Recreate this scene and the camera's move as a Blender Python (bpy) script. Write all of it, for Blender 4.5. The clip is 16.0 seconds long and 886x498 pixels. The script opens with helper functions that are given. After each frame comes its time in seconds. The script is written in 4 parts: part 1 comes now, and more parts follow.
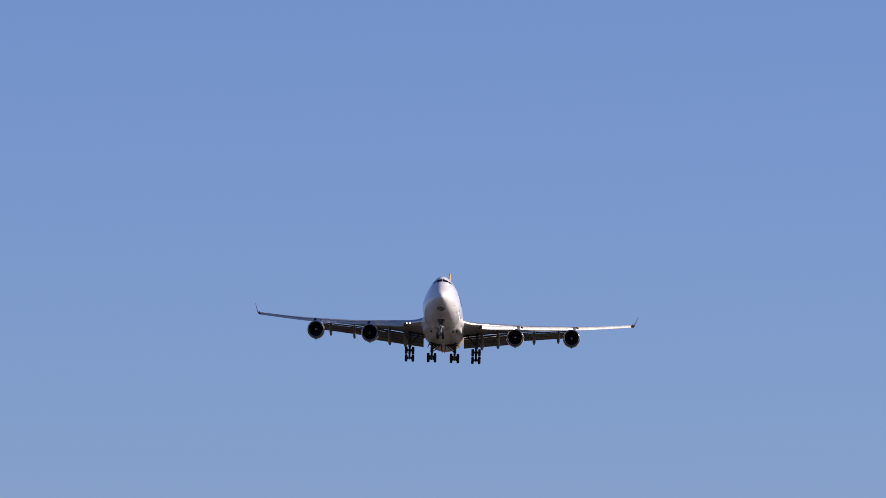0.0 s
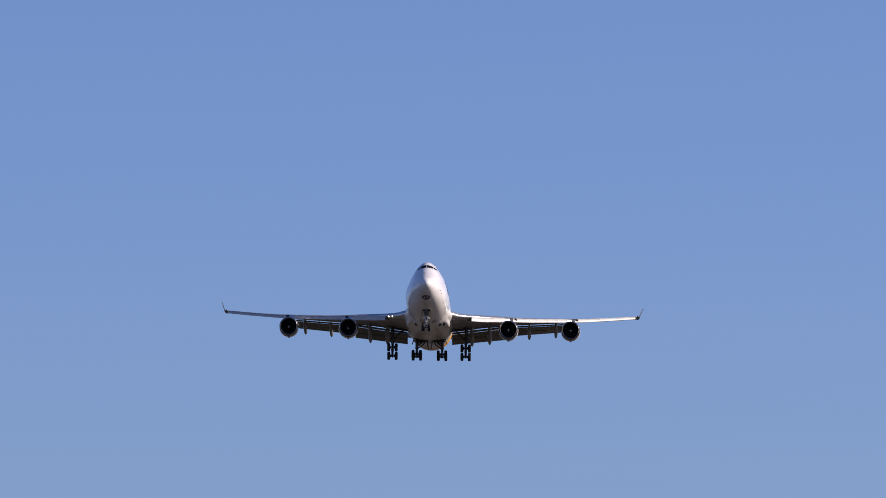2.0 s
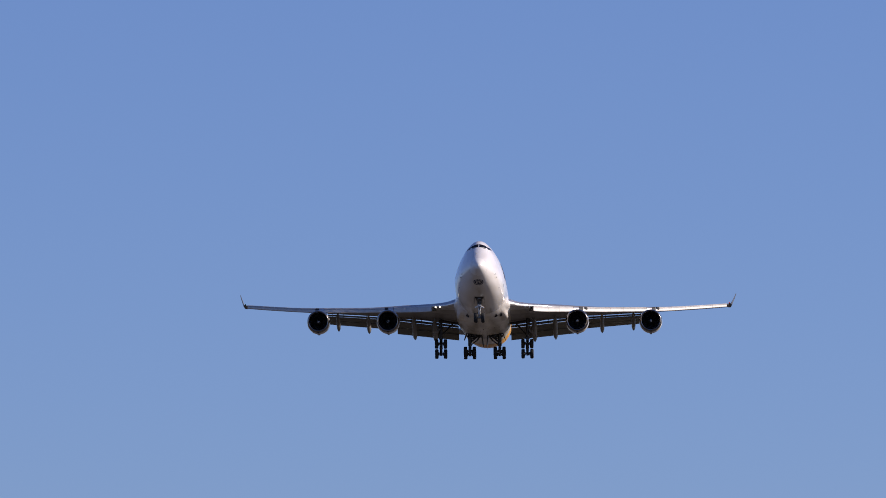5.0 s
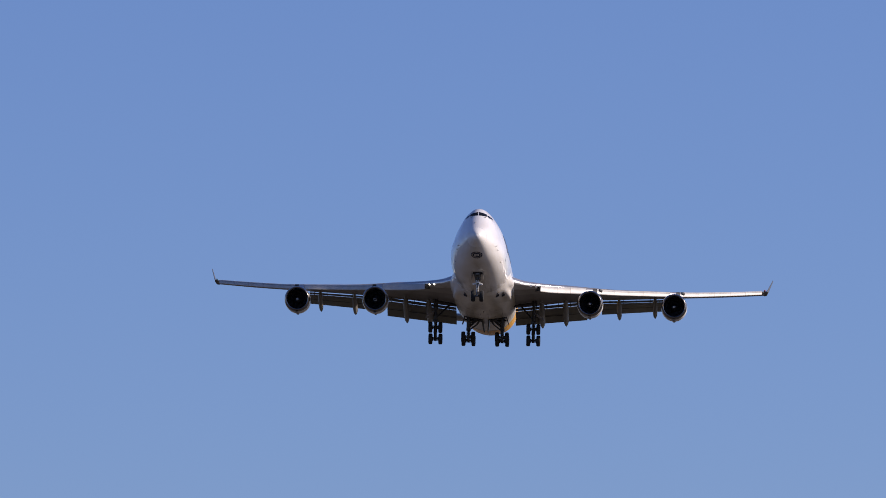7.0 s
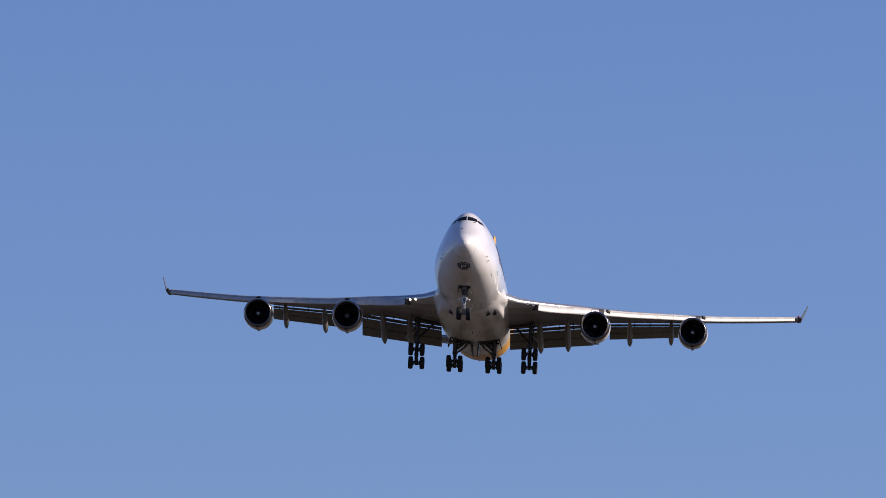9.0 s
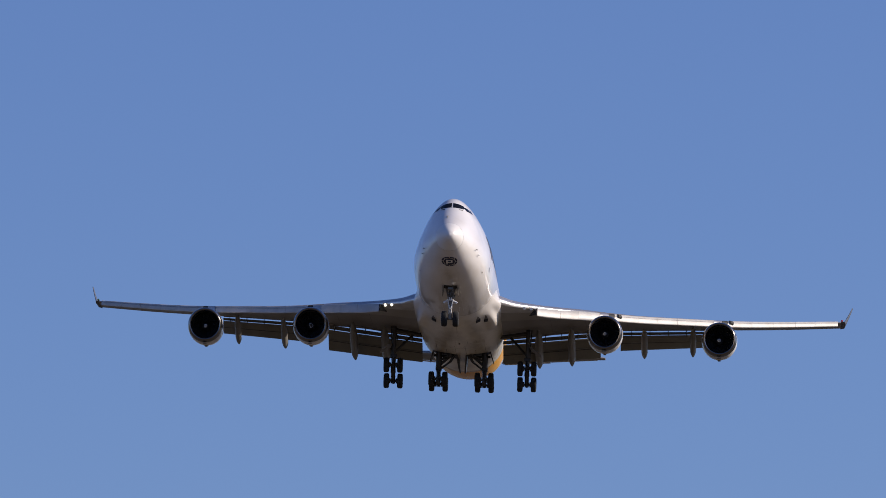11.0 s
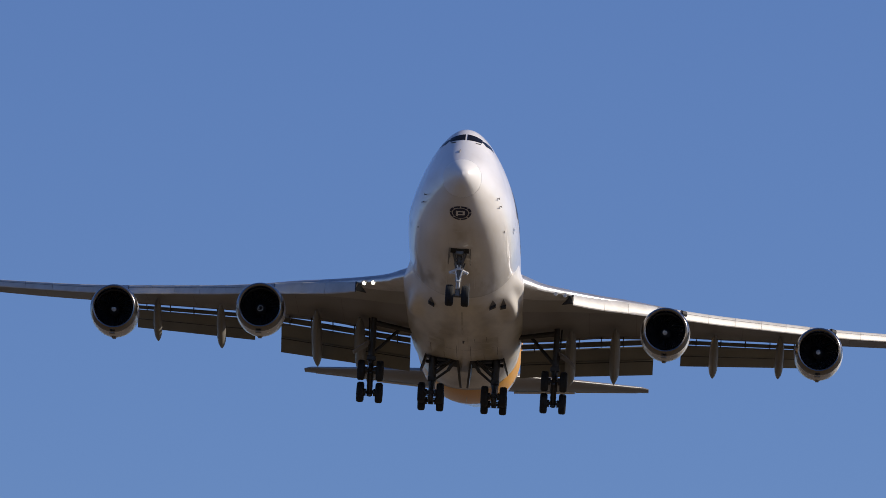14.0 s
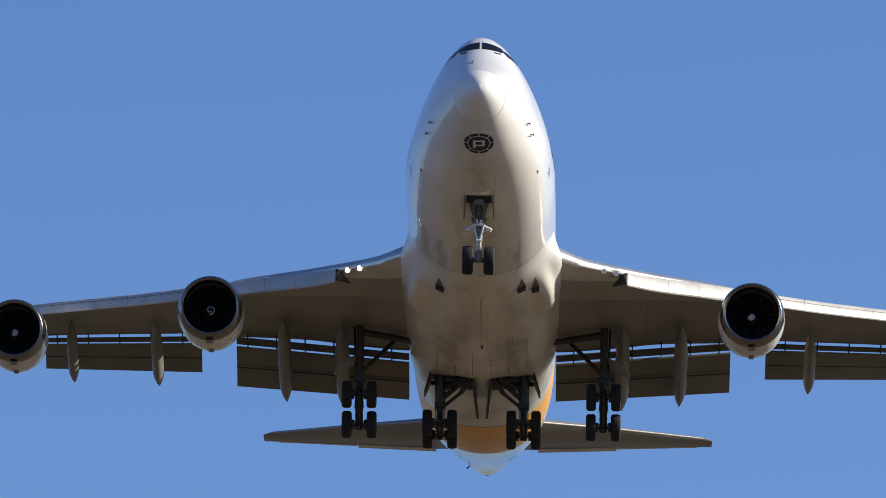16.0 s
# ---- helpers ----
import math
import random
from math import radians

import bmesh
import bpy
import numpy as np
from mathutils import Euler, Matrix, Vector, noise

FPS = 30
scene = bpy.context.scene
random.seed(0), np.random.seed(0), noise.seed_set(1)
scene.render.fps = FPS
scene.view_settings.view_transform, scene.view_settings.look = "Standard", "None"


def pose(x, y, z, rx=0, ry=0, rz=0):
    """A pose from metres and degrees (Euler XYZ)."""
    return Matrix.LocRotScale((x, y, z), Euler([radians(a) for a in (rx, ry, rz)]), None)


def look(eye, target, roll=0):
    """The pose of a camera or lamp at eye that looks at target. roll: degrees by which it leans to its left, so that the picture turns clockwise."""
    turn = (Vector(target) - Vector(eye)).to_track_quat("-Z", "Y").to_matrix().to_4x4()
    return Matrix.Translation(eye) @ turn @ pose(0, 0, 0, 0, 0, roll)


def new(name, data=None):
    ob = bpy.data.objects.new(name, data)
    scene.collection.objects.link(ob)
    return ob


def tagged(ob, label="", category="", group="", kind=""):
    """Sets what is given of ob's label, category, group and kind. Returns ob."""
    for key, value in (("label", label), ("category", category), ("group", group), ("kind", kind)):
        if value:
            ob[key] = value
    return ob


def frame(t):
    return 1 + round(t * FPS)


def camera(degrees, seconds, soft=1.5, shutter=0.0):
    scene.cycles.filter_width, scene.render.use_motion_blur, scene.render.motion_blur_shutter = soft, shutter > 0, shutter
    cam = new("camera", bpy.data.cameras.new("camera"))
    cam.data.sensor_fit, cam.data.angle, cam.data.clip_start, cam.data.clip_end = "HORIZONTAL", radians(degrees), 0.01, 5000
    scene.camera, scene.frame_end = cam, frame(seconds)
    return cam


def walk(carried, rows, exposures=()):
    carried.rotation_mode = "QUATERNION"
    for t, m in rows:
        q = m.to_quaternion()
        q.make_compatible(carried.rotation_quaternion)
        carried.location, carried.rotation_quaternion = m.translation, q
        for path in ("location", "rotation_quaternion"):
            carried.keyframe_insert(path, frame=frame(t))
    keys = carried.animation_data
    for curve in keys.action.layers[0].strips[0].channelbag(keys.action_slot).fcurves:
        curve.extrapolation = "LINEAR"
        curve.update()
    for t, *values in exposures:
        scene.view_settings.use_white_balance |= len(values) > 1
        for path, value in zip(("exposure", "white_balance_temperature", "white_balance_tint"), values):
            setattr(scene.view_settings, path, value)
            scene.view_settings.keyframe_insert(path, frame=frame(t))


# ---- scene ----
# Camera on the ground beside the approach, turning to follow the aircraft: seconds, pan, tilt.
cam = camera(5.862, 16.0, soft=0.85)
AIM = [(0.0, -0.991, 6.015), (0.5, -0.925, 6.070), (1.0, -0.869, 6.051), (1.5, -0.837, 6.052), (2.0, -0.899, 6.222), (2.5, -0.983, 6.393), (3.0, -1.033, 6.502), (3.5, -1.122, 6.552), (4.0, -1.196, 6.561), (4.2, -1.211, 6.581), (6.3, -1.306, 6.848), (6.5, -1.280, 6.888), (7.0, -1.266, 6.966), (7.5, -1.327, 7.101), (8.0, -1.328, 7.282), (8.5, -1.367, 7.453), (9.0, -1.200, 7.666), (9.5, -1.108, 7.845), (9.7, -1.119, 7.904), (11.8, -1.126, 8.905), (12.0, -1.090, 9.001), (12.5, -1.094, 9.291), (13.0, -1.115, 9.549), (13.5, -1.189, 9.798), (14.0, -1.273, 10.271), (14.5, -1.273, 10.645), (15.0, -1.348, 11.028), (15.5, -1.486, 11.665), (16.0, -1.465, 12.409)]
# Exposure of the clip's camera: seconds, stops, kelvin, tint.
EXPOSURES = [(0.0, 0.17, 6500, 10), (4.0, 0.16, 6500, 9), (7.0, 0.15, 6500, 9), (9.0, 0.12, 6500, 8), (9.5, 0.02, 6500, 6), (9.7, -0.02, 6500, 6), (11.8, 0.12, 6500, 6), (12.5, 0.13, 6500, 5), (14.0, 0.04, 6500, 2), (14.5, 0.06, 6500, 1), (15.0, 0.28, 6500, -2), (15.5, 0.41, 6500, -4), (16.0, 0.44, 6500, -5)]
walk(cam, [(t, pose(0, 0, 1.7, 90 + tilt, 0, -pan)) for t, pan, tilt in AIM], EXPOSURES)

# Aircraft attitude: seconds, nose up, bank, heading.
ATTITUDE = [(0.0, 1.81, 2.14, 0.02), (0.5, 2.01, 2.07, -0.04), (1.0, 2.23, 1.86, -0.07), (1.5, 2.45, 1.54, -0.09), (2.0, 2.58, 0.99, -0.10), (2.5, 2.60, 0.45, -0.08), (3.0, 2.54, -0.09, -0.06), (3.5, 2.43, -0.29, -0.06), (4.0, 2.32, -0.18, -0.09), (4.2, 2.36, -0.12, -0.16), (6.3, 2.86, 0.10, -0.86), (6.5, 2.90, 0.47, -0.92), (7.0, 2.93, 1.48, -0.97), (7.5, 2.88, 2.42, -1.03), (8.0, 2.80, 2.86, -1.13), (8.5, 2.68, 3.14, -1.22), (9.0, 2.58, 2.89, -1.25), (9.5, 2.53, 2.24, -1.25), (9.7, 2.50, 1.83, -1.22), (11.8, 2.22, 2.40, -0.92), (12.0, 2.19, 2.74, -0.89), (12.5, 2.29, 3.01, -0.69), (13.0, 2.30, 3.07, -0.37), (13.5, 2.37, 3.43, -0.04), (14.0, 2.57, 3.75, 0.32), (14.5, 2.85, 3.45, 0.57), (15.0, 3.16, 2.79, 0.69), (15.5, 3.34, 2.12, 0.79), (16.0, 3.48, 0.89, 0.85)]


def flight(t):
    """Place of the nose along the straight three degree approach."""
    s = t - 8.0
    return (-15.956 + 1.0606 * s, 868.865 + -65.2347 * s + 0.06629 * s * s, 113.881 + -3.4425 * s + -0.00669 * s * s)


# World, sun and exposure.
scene.view_settings.exposure = 0.0
SUN = Vector((1.0, 0.04, 0.49)).normalized()
world = bpy.data.worlds.new("sky")
scene.world = world
world.use_nodes = True
wn = world.node_tree.nodes
sky = wn.new("ShaderNodeTexSky")
sky.sky_type = "NISHITA"
sky.sun_disc = False
sky.sun_elevation = math.asin(SUN.z)
sky.sun_rotation = math.atan2(SUN.x, SUN.y)
sky.altitude = 300
sky.air_density = 1.0
sky.dust_density = 0.6
sky.ozone_density = 2.5
wn["Background"].inputs["Strength"].default_value = 0.0765
haze = wn.new("ShaderNodeMix")
haze.data_type, haze.blend_type = "RGBA", "MULTIPLY"
haze.inputs["Factor"].default_value = 1.0
haze.inputs["B"].default_value = (0.785, 0.87, 1.365, 1)
world.node_tree.links.new(sky.outputs[0], haze.inputs["A"])
world.node_tree.links.new(haze.outputs["Result"], wn["Background"].inputs["Color"])
sun_data = bpy.data.lights.new("sun", "SUN")
sun_data.energy = 5.0
sun_data.angle = radians(0.53)
sun_data.color = (1.0, 0.865, 0.775)
sun = new("sun", sun_data)
sun.matrix_world = look((0, 0, 400), Vector((0, 0, 400)) - SUN)


# ---- materials ----
def material(name, base, rough, metal=0.0, grain=0.0, grain_scale=3.0, dirt=0.0, dirt_colour=(0.2, 0.16, 0.11), dirt_scale=0.35,
             streak=1.0, bump=0.0, bump_scale=8.0, coat=0.0):
    """Painted or bare surface with fine grain, broad dirt drawn out along y, and relief."""
    m = bpy.data.materials.new(name)
    m.use_nodes = True
    n, l = m.node_tree.nodes, m.node_tree.links
    b = n["Principled BSDF"]
    b.inputs["Roughness"].default_value, b.inputs["Metallic"].default_value = rough, metal
    b.inputs["Coat Weight"].default_value = coat
    b.inputs["Base Color"].default_value = (*base, 1)
    co = n.new("ShaderNodeTexCoord")
    mp = n.new("ShaderNodeMapping")
    mp.inputs["Scale"].default_value = (1, streak, 1)
    l.new(co.outputs["Object"], mp.inputs["Vector"])
    fine = n.new("ShaderNodeTexNoise")
    fine.inputs["Scale"].default_value, fine.inputs["Detail"].default_value = grain_scale, 6
    l.new(mp.outputs[0], fine.inputs["Vector"])
    wide = n.new("ShaderNodeTexNoise")
    wide.inputs["Scale"].default_value, wide.inputs["Detail"].default_value = dirt_scale, 4
    l.new(mp.outputs[0], wide.inputs["Vector"])
    ramp = n.new("ShaderNodeMapRange")
    ramp.inputs["From Min"].default_value, ramp.inputs["From Max"].default_value = 0.42, 0.75
    ramp.inputs["To Max"].default_value = dirt
    l.new(wide.outputs["Fac"], ramp.inputs["Value"])
    mix = n.new("ShaderNodeMix")
    mix.data_type = "RGBA"
    mix.inputs["A"].default_value, mix.inputs["B"].default_value = (*base, 1), (*dirt_colour, 1)
    l.new(ramp.outputs[0], mix.inputs["Factor"])
    val = n.new("ShaderNodeMapRange")
    val.inputs["To Min"].default_value, val.inputs["To Max"].default_value = 1 - grain, 1 + grain
    l.new(fine.outputs["Fac"], val.inputs["Value"])
    hsv = n.new("ShaderNodeHueSaturation")
    l.new(val.outputs[0], hsv.inputs["Value"])
    l.new(mix.outputs["Result"], hsv.inputs["Color"])
    l.new(hsv.outputs[0], b.inputs["Base Color"])
    rr = n.new("ShaderNodeMapRange")
    rr.inputs["To Min"].default_value, rr.inputs["To Max"].default_value = max(rough - 0.04, 0.03), min(rough + 0.05, 1)
    l.new(fine.outputs["Fac"], rr.inputs["Value"])
    l.new(rr.outputs[0], b.inputs["Roughness"])
    if bump:
        bn = n.new("ShaderNodeTexNoise")
        bn.inputs["Scale"].default_value = bump_scale
        l.new(co.outputs["Object"], bn.inputs["Vector"])
        bp = n.new("ShaderNodeBump")
        bp.inputs["Strength"].default_value, bp.inputs["Distance"].default_value = bump, 0.02
        l.new(bn.outputs["Fac"], bp.inputs["Height"])
        l.new(bp.outputs[0], b.inputs["Normal"])
    return m


WHITE = material("white_paint", (0.785, 0.75, 0.715), 0.34, grain=0.03, grain_scale=2.2, dirt=0.6, dirt_colour=(0.51, 0.445, 0.36), dirt_scale=0.55, streak=0.25, coat=0.7)
RADOME = material("radome_paint", (0.76, 0.73, 0.695), 0.42, grain=0.012, grain_scale=1.2, dirt=0.25, dirt_colour=(0.6, 0.56, 0.5), dirt_scale=0.8, coat=0.15)
RADOME.node_tree.nodes["Principled BSDF"].inputs["Specular IOR Level"].default_value = 0.25
RADOME.node_tree.nodes["Principled BSDF"].inputs["Coat Roughness"].default_value = 0.12


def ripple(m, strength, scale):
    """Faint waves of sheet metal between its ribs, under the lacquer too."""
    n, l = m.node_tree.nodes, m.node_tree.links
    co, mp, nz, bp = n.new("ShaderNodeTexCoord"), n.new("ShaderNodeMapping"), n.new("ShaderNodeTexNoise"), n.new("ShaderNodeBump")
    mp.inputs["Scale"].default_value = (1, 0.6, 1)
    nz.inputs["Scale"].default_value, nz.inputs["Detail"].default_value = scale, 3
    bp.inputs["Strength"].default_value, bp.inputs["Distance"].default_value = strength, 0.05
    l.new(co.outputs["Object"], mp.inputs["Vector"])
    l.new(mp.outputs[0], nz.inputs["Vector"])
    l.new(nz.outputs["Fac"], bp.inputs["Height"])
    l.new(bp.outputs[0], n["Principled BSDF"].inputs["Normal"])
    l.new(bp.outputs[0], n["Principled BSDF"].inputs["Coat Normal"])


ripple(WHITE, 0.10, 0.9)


def keel_brown(m, colour):
    """Dirt behind the nose wheels plus ground-lit brown put into the paint: a ragged wedge that widens aft along the
    keel.
    """
    n, l = m.node_tree.nodes, m.node_tree.links
    def op(kind, a, b=0.0):
        k = n.new("ShaderNodeMath")
        k.operation = kind
        for slot, v in zip(k.inputs, (a, b)):
            if isinstance(v, (int, float)):
                slot.default_value = v
            else:
                l.new(v, slot)
        return k.outputs[0]
    co, ax, mp, nz = n.new("ShaderNodeTexCoord"), n.new("ShaderNodeSeparateXYZ"), n.new("ShaderNodeMapping"), n.new("ShaderNodeTexNoise")
    mp.inputs["Scale"].default_value = (1.3, 0.22, 1.3)
    nz.inputs["Scale"].default_value, nz.inputs["Detail"].default_value = 1.4, 6
    l.new(co.outputs["Object"], ax.inputs[0])
    l.new(co.outputs["Object"], mp.inputs["Vector"])
    l.new(mp.outputs[0], nz.inputs["Vector"])
    half = op("ADD", op("MULTIPLY", op("SUBTRACT", ax.outputs["Y"], 6.0), 0.16), 0.5)
    edge = op("SUBTRACT", half, op("ABSOLUTE", ax.outputs["X"]))
    ragged = op("ADD", edge, op("MULTIPLY", op("SUBTRACT", nz.outputs["Fac"], 0.5), 3.2))
    band = n.new("ShaderNodeMapRange")
    band.interpolation_type = "SMOOTHSTEP"
    band.inputs["From Min"].default_value, band.inputs["From Max"].default_value, band.inputs["To Max"].default_value = -0.3, 1.0, 0.75
    l.new(ragged, band.inputs["Value"])
    low = op("LESS_THAN", ax.outputs["Z"], -1.4)
    mix = n.new("ShaderNodeMix")
    mix.data_type = "RGBA"
    mix.inputs["B"].default_value = (*colour, 1)
    b = n["Principled BSDF"].inputs["Base Color"]
    l.new(op("MULTIPLY", band.outputs[0], low), mix.inputs["Factor"])
    l.new(b.links[0].from_socket, mix.inputs["A"])
    l.new(mix.outputs["Result"], b)


keel_brown(WHITE, (0.46, 0.40, 0.30))
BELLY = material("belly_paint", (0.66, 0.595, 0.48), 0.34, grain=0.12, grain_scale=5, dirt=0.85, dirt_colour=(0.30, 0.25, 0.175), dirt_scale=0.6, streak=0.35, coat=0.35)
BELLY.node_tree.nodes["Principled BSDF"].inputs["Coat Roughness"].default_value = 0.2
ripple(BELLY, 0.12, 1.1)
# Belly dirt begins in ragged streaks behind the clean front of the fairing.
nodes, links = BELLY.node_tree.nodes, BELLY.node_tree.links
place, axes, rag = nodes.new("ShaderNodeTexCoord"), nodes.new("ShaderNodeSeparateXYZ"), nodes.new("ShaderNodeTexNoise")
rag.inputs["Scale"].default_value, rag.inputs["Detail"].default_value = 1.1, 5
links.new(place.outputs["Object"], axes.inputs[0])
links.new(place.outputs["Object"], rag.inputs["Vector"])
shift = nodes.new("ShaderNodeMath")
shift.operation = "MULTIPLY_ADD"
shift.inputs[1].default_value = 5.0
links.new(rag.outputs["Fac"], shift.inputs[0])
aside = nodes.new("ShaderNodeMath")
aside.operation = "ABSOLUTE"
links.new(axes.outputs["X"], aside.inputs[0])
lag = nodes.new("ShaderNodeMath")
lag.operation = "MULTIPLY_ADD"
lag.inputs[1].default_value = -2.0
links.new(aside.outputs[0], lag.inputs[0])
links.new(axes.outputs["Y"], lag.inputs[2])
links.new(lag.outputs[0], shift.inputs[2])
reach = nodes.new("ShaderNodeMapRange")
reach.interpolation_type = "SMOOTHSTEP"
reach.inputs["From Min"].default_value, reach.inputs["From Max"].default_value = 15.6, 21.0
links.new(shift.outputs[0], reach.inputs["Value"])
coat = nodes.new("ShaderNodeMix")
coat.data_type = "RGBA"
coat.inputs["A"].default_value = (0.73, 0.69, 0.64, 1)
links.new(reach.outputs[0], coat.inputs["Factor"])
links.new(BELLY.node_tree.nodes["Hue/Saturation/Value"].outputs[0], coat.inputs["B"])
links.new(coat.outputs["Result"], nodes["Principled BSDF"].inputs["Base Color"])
WING = material("wing_grey", (0.205, 0.188, 0.174), 0.42, grain=0.08, dirt=0.5, dirt_colour=(0.115, 0.10, 0.082), dirt_scale=0.4, streak=0.4)
FLAP = material("flap_grey", (0.165, 0.155, 0.125), 0.5, grain=0.1, dirt=0.6, dirt_colour=(0.11, 0.10, 0.08), dirt_scale=0.6, streak=0.4)
# Fore flap: the flap grey at about half its brightness.
FORE = material("fore_flap_dark", (0.085, 0.08, 0.07), 0.5, grain=0.12, dirt=0.6, dirt_colour=(0.05, 0.046, 0.04), dirt_scale=0.6, streak=0.4)
SLAT = material("leading_edge_metal", (0.52, 0.495, 0.46), 0.5, metal=0.05, grain=0.08, dirt=0.3, dirt_scale=0.9)
LIP = material("inlet_lip_metal", (0.25, 0.235, 0.22), 0.24, metal=1.0, grain=0.06, dirt=0.3)
POLISH = material("polished_metal", (0.60, 0.58, 0.56), 0.33, metal=0.75, grain=0.10, grain_scale=9, dirt=0.3, dirt_scale=1.5)
POD = material("pod_grey", (0.19, 0.18, 0.16), 0.45, grain=0.08, dirt=0.5, dirt_colour=(0.12, 0.105, 0.085), dirt_scale=0.8, streak=0.4)
FRONT = material("wing_front_grey", (0.28, 0.262, 0.235), 0.4, grain=0.08, dirt=0.5, dirt_colour=(0.24, 0.21, 0.17), dirt_scale=0.5, streak=0.4)
# Elevator grey, lightened so that sunlight is put into its colour.
SUNLIT = material("elevator_sunlit", (0.58, 0.56, 0.52), 0.42, grain=0.06, dirt=0.4, dirt_colour=(0.32, 0.29, 0.24), dirt_scale=0.6, streak=0.4)
LINER = material("inlet_liner", (0.09, 0.092, 0.10), 0.6, grain=0.1)
BLADE = material("fan_blade", (0.055, 0.056, 0.062), 0.5, metal=0.5, grain=0.1)
COWL = material("cowl_paint", (0.71, 0.68, 0.64), 0.26, grain=0.04, dirt=0.5, dirt_colour=(0.36, 0.31, 0.25), dirt_scale=0.7, streak=0.4, coat=0.3)
HOT = material("exhaust_metal", (0.22, 0.19, 0.16), 0.4, metal=0.9, grain=0.2, dirt=0.4)
TYRE = material("tyre_rubber", (0.014, 0.014, 0.014), 0.85, grain=0.2, bump=0.3, bump_scale=30)
NOSE_STRUT = material("nose_gear_grey", (0.17, 0.17, 0.165), 0.45, metal=0.3, grain=0.15, dirt=0.6, dirt_colour=(0.05, 0.045, 0.04), dirt_scale=2.0)
# The nose gear grey at about a quarter of its brightness.
STRUT = material("gear_dark", (0.044, 0.042, 0.040), 0.45, metal=0.3, grain=0.15, dirt=0.6, dirt_colour=(0.035, 0.03, 0.027), dirt_scale=2.0)
BRIGHT = material("gear_white", (0.72, 0.72, 0.70), 0.4, grain=0.1, dirt=0.4, dirt_colour=(0.3, 0.27, 0.22), dirt_scale=2.5)
DARK = material("bay_black", (0.022, 0.021, 0.02), 0.7, grain=0.2)
GRIME = material("belly_grime", (0.40, 0.355, 0.28), 0.42, grain=0.2, grain_scale=6, dirt=0.9, dirt_colour=(0.56, 0.53, 0.47), dirt_scale=1.3)
PALE_SEAM = material("pale_seam", (0.62, 0.60, 0.57), 0.5, grain=0.1)
SEAM = material("panel_seam", (0.13, 0.12, 0.11), 0.6, grain=0.1)
GLASS = material("cockpit_glass", (0.010, 0.010, 0.012), 0.12, grain=0.02)
GLASS.node_tree.nodes["Principled BSDF"].inputs["IOR"].default_value = 1.22
NAVY = material("navy_paint", (0.018, 0.022, 0.05), 0.35, grain=0.05)
TIP = material("winglet_paint", (0.085, 0.092, 0.11), 0.5, grain=0.06, dirt=0.3, dirt_colour=(0.03, 0.03, 0.035), dirt_scale=0.8)
YELLOW = material("yellow_paint", (0.76, 0.36, 0.012), 0.32, grain=0.05, dirt=0.2, dirt_colour=(0.58, 0.27, 0.03))
RED_LENS = material("red_lens", (0.55, 0.02, 0.015), 0.15)
GREEN_LENS = material("green_lens", (0.02, 0.10, 0.05), 0.15)
SOIL = material("dry_field", (0.112, 0.078, 0.040), 0.9, grain=0.25, grain_scale=0.2, dirt=0.6, dirt_colour=(0.066, 0.050, 0.027), dirt_scale=0.008, bump=0.4, bump_scale=2)
# Unseen far ground, darkened past a ragged border to weaken the light it bounces up.
nodes, links = SOIL.node_tree.nodes, SOIL.node_tree.links
where, cut, edge = nodes.new("ShaderNodeTexCoord"), nodes.new("ShaderNodeSeparateXYZ"), nodes.new("ShaderNodeTexNoise")
edge.inputs["Scale"].default_value, edge.inputs["Detail"].default_value = 0.006, 5
links.new(where.outputs["Object"], cut.inputs[0])
links.new(where.outputs["Object"], edge.inputs["Vector"])
wander = nodes.new("ShaderNodeMath")
wander.operation = "MULTIPLY_ADD"
wander.inputs[1].default_value = 260.0
links.new(edge.outputs["Fac"], wander.inputs[0])
links.new(cut.outputs["Y"], wander.inputs[2])
far_dim = nodes.new("ShaderNodeMapRange")
far_dim.interpolation_type = "SMOOTHSTEP"
far_dim.inputs["From Min"].default_value, far_dim.inputs["From Max"].default_value = 620, 1000
links.new(wander.outputs[0], far_dim.inputs["Value"])
cover = nodes.new("ShaderNodeMix")
cover.data_type = "RGBA"
cover.inputs["B"].default_value = (0.050, 0.041, 0.030, 1)
links.new(far_dim.outputs[0], cover.inputs["Factor"])
links.new(nodes["Hue/Saturation/Value"].outputs[0], cover.inputs["A"])
links.new(cover.outputs["Result"], nodes["Principled BSDF"].inputs["Base Color"])


def glow(name, colour, strength):
    m = bpy.data.materials.new(name)
    m.use_nodes = True
    b = m.node_tree.nodes["Principled BSDF"]
    b.inputs["Emission Color"].default_value, b.inputs["Emission Strength"].default_value = (*colour, 1), strength
    return m


LAMP = glow("landing_lamp", (1.0, 0.9, 0.74), 2.2)


# ---- mesh helpers ----
def part(name, bm, mats, parent, label="", smooth=True, sharp=35):
    """Links a bmesh as one mesh under a thing or part."""
    bmesh.ops.remove_doubles(bm, verts=bm.verts, dist=1e-5)
    bmesh.ops.recalc_face_normals(bm, faces=bm.faces)
    me = bpy.data.meshes.new(name)
    bm.to_mesh(me)
    bm.free()
    for m in mats if isinstance(mats, (list, tuple)) else [mats]:
        me.materials.append(m)
    if smooth:
        me.shade_smooth()
        me.set_sharp_from_angle(angle=radians(sharp))
    ob = new(name, me)
    ob.parent = parent
    return tagged(ob, label)


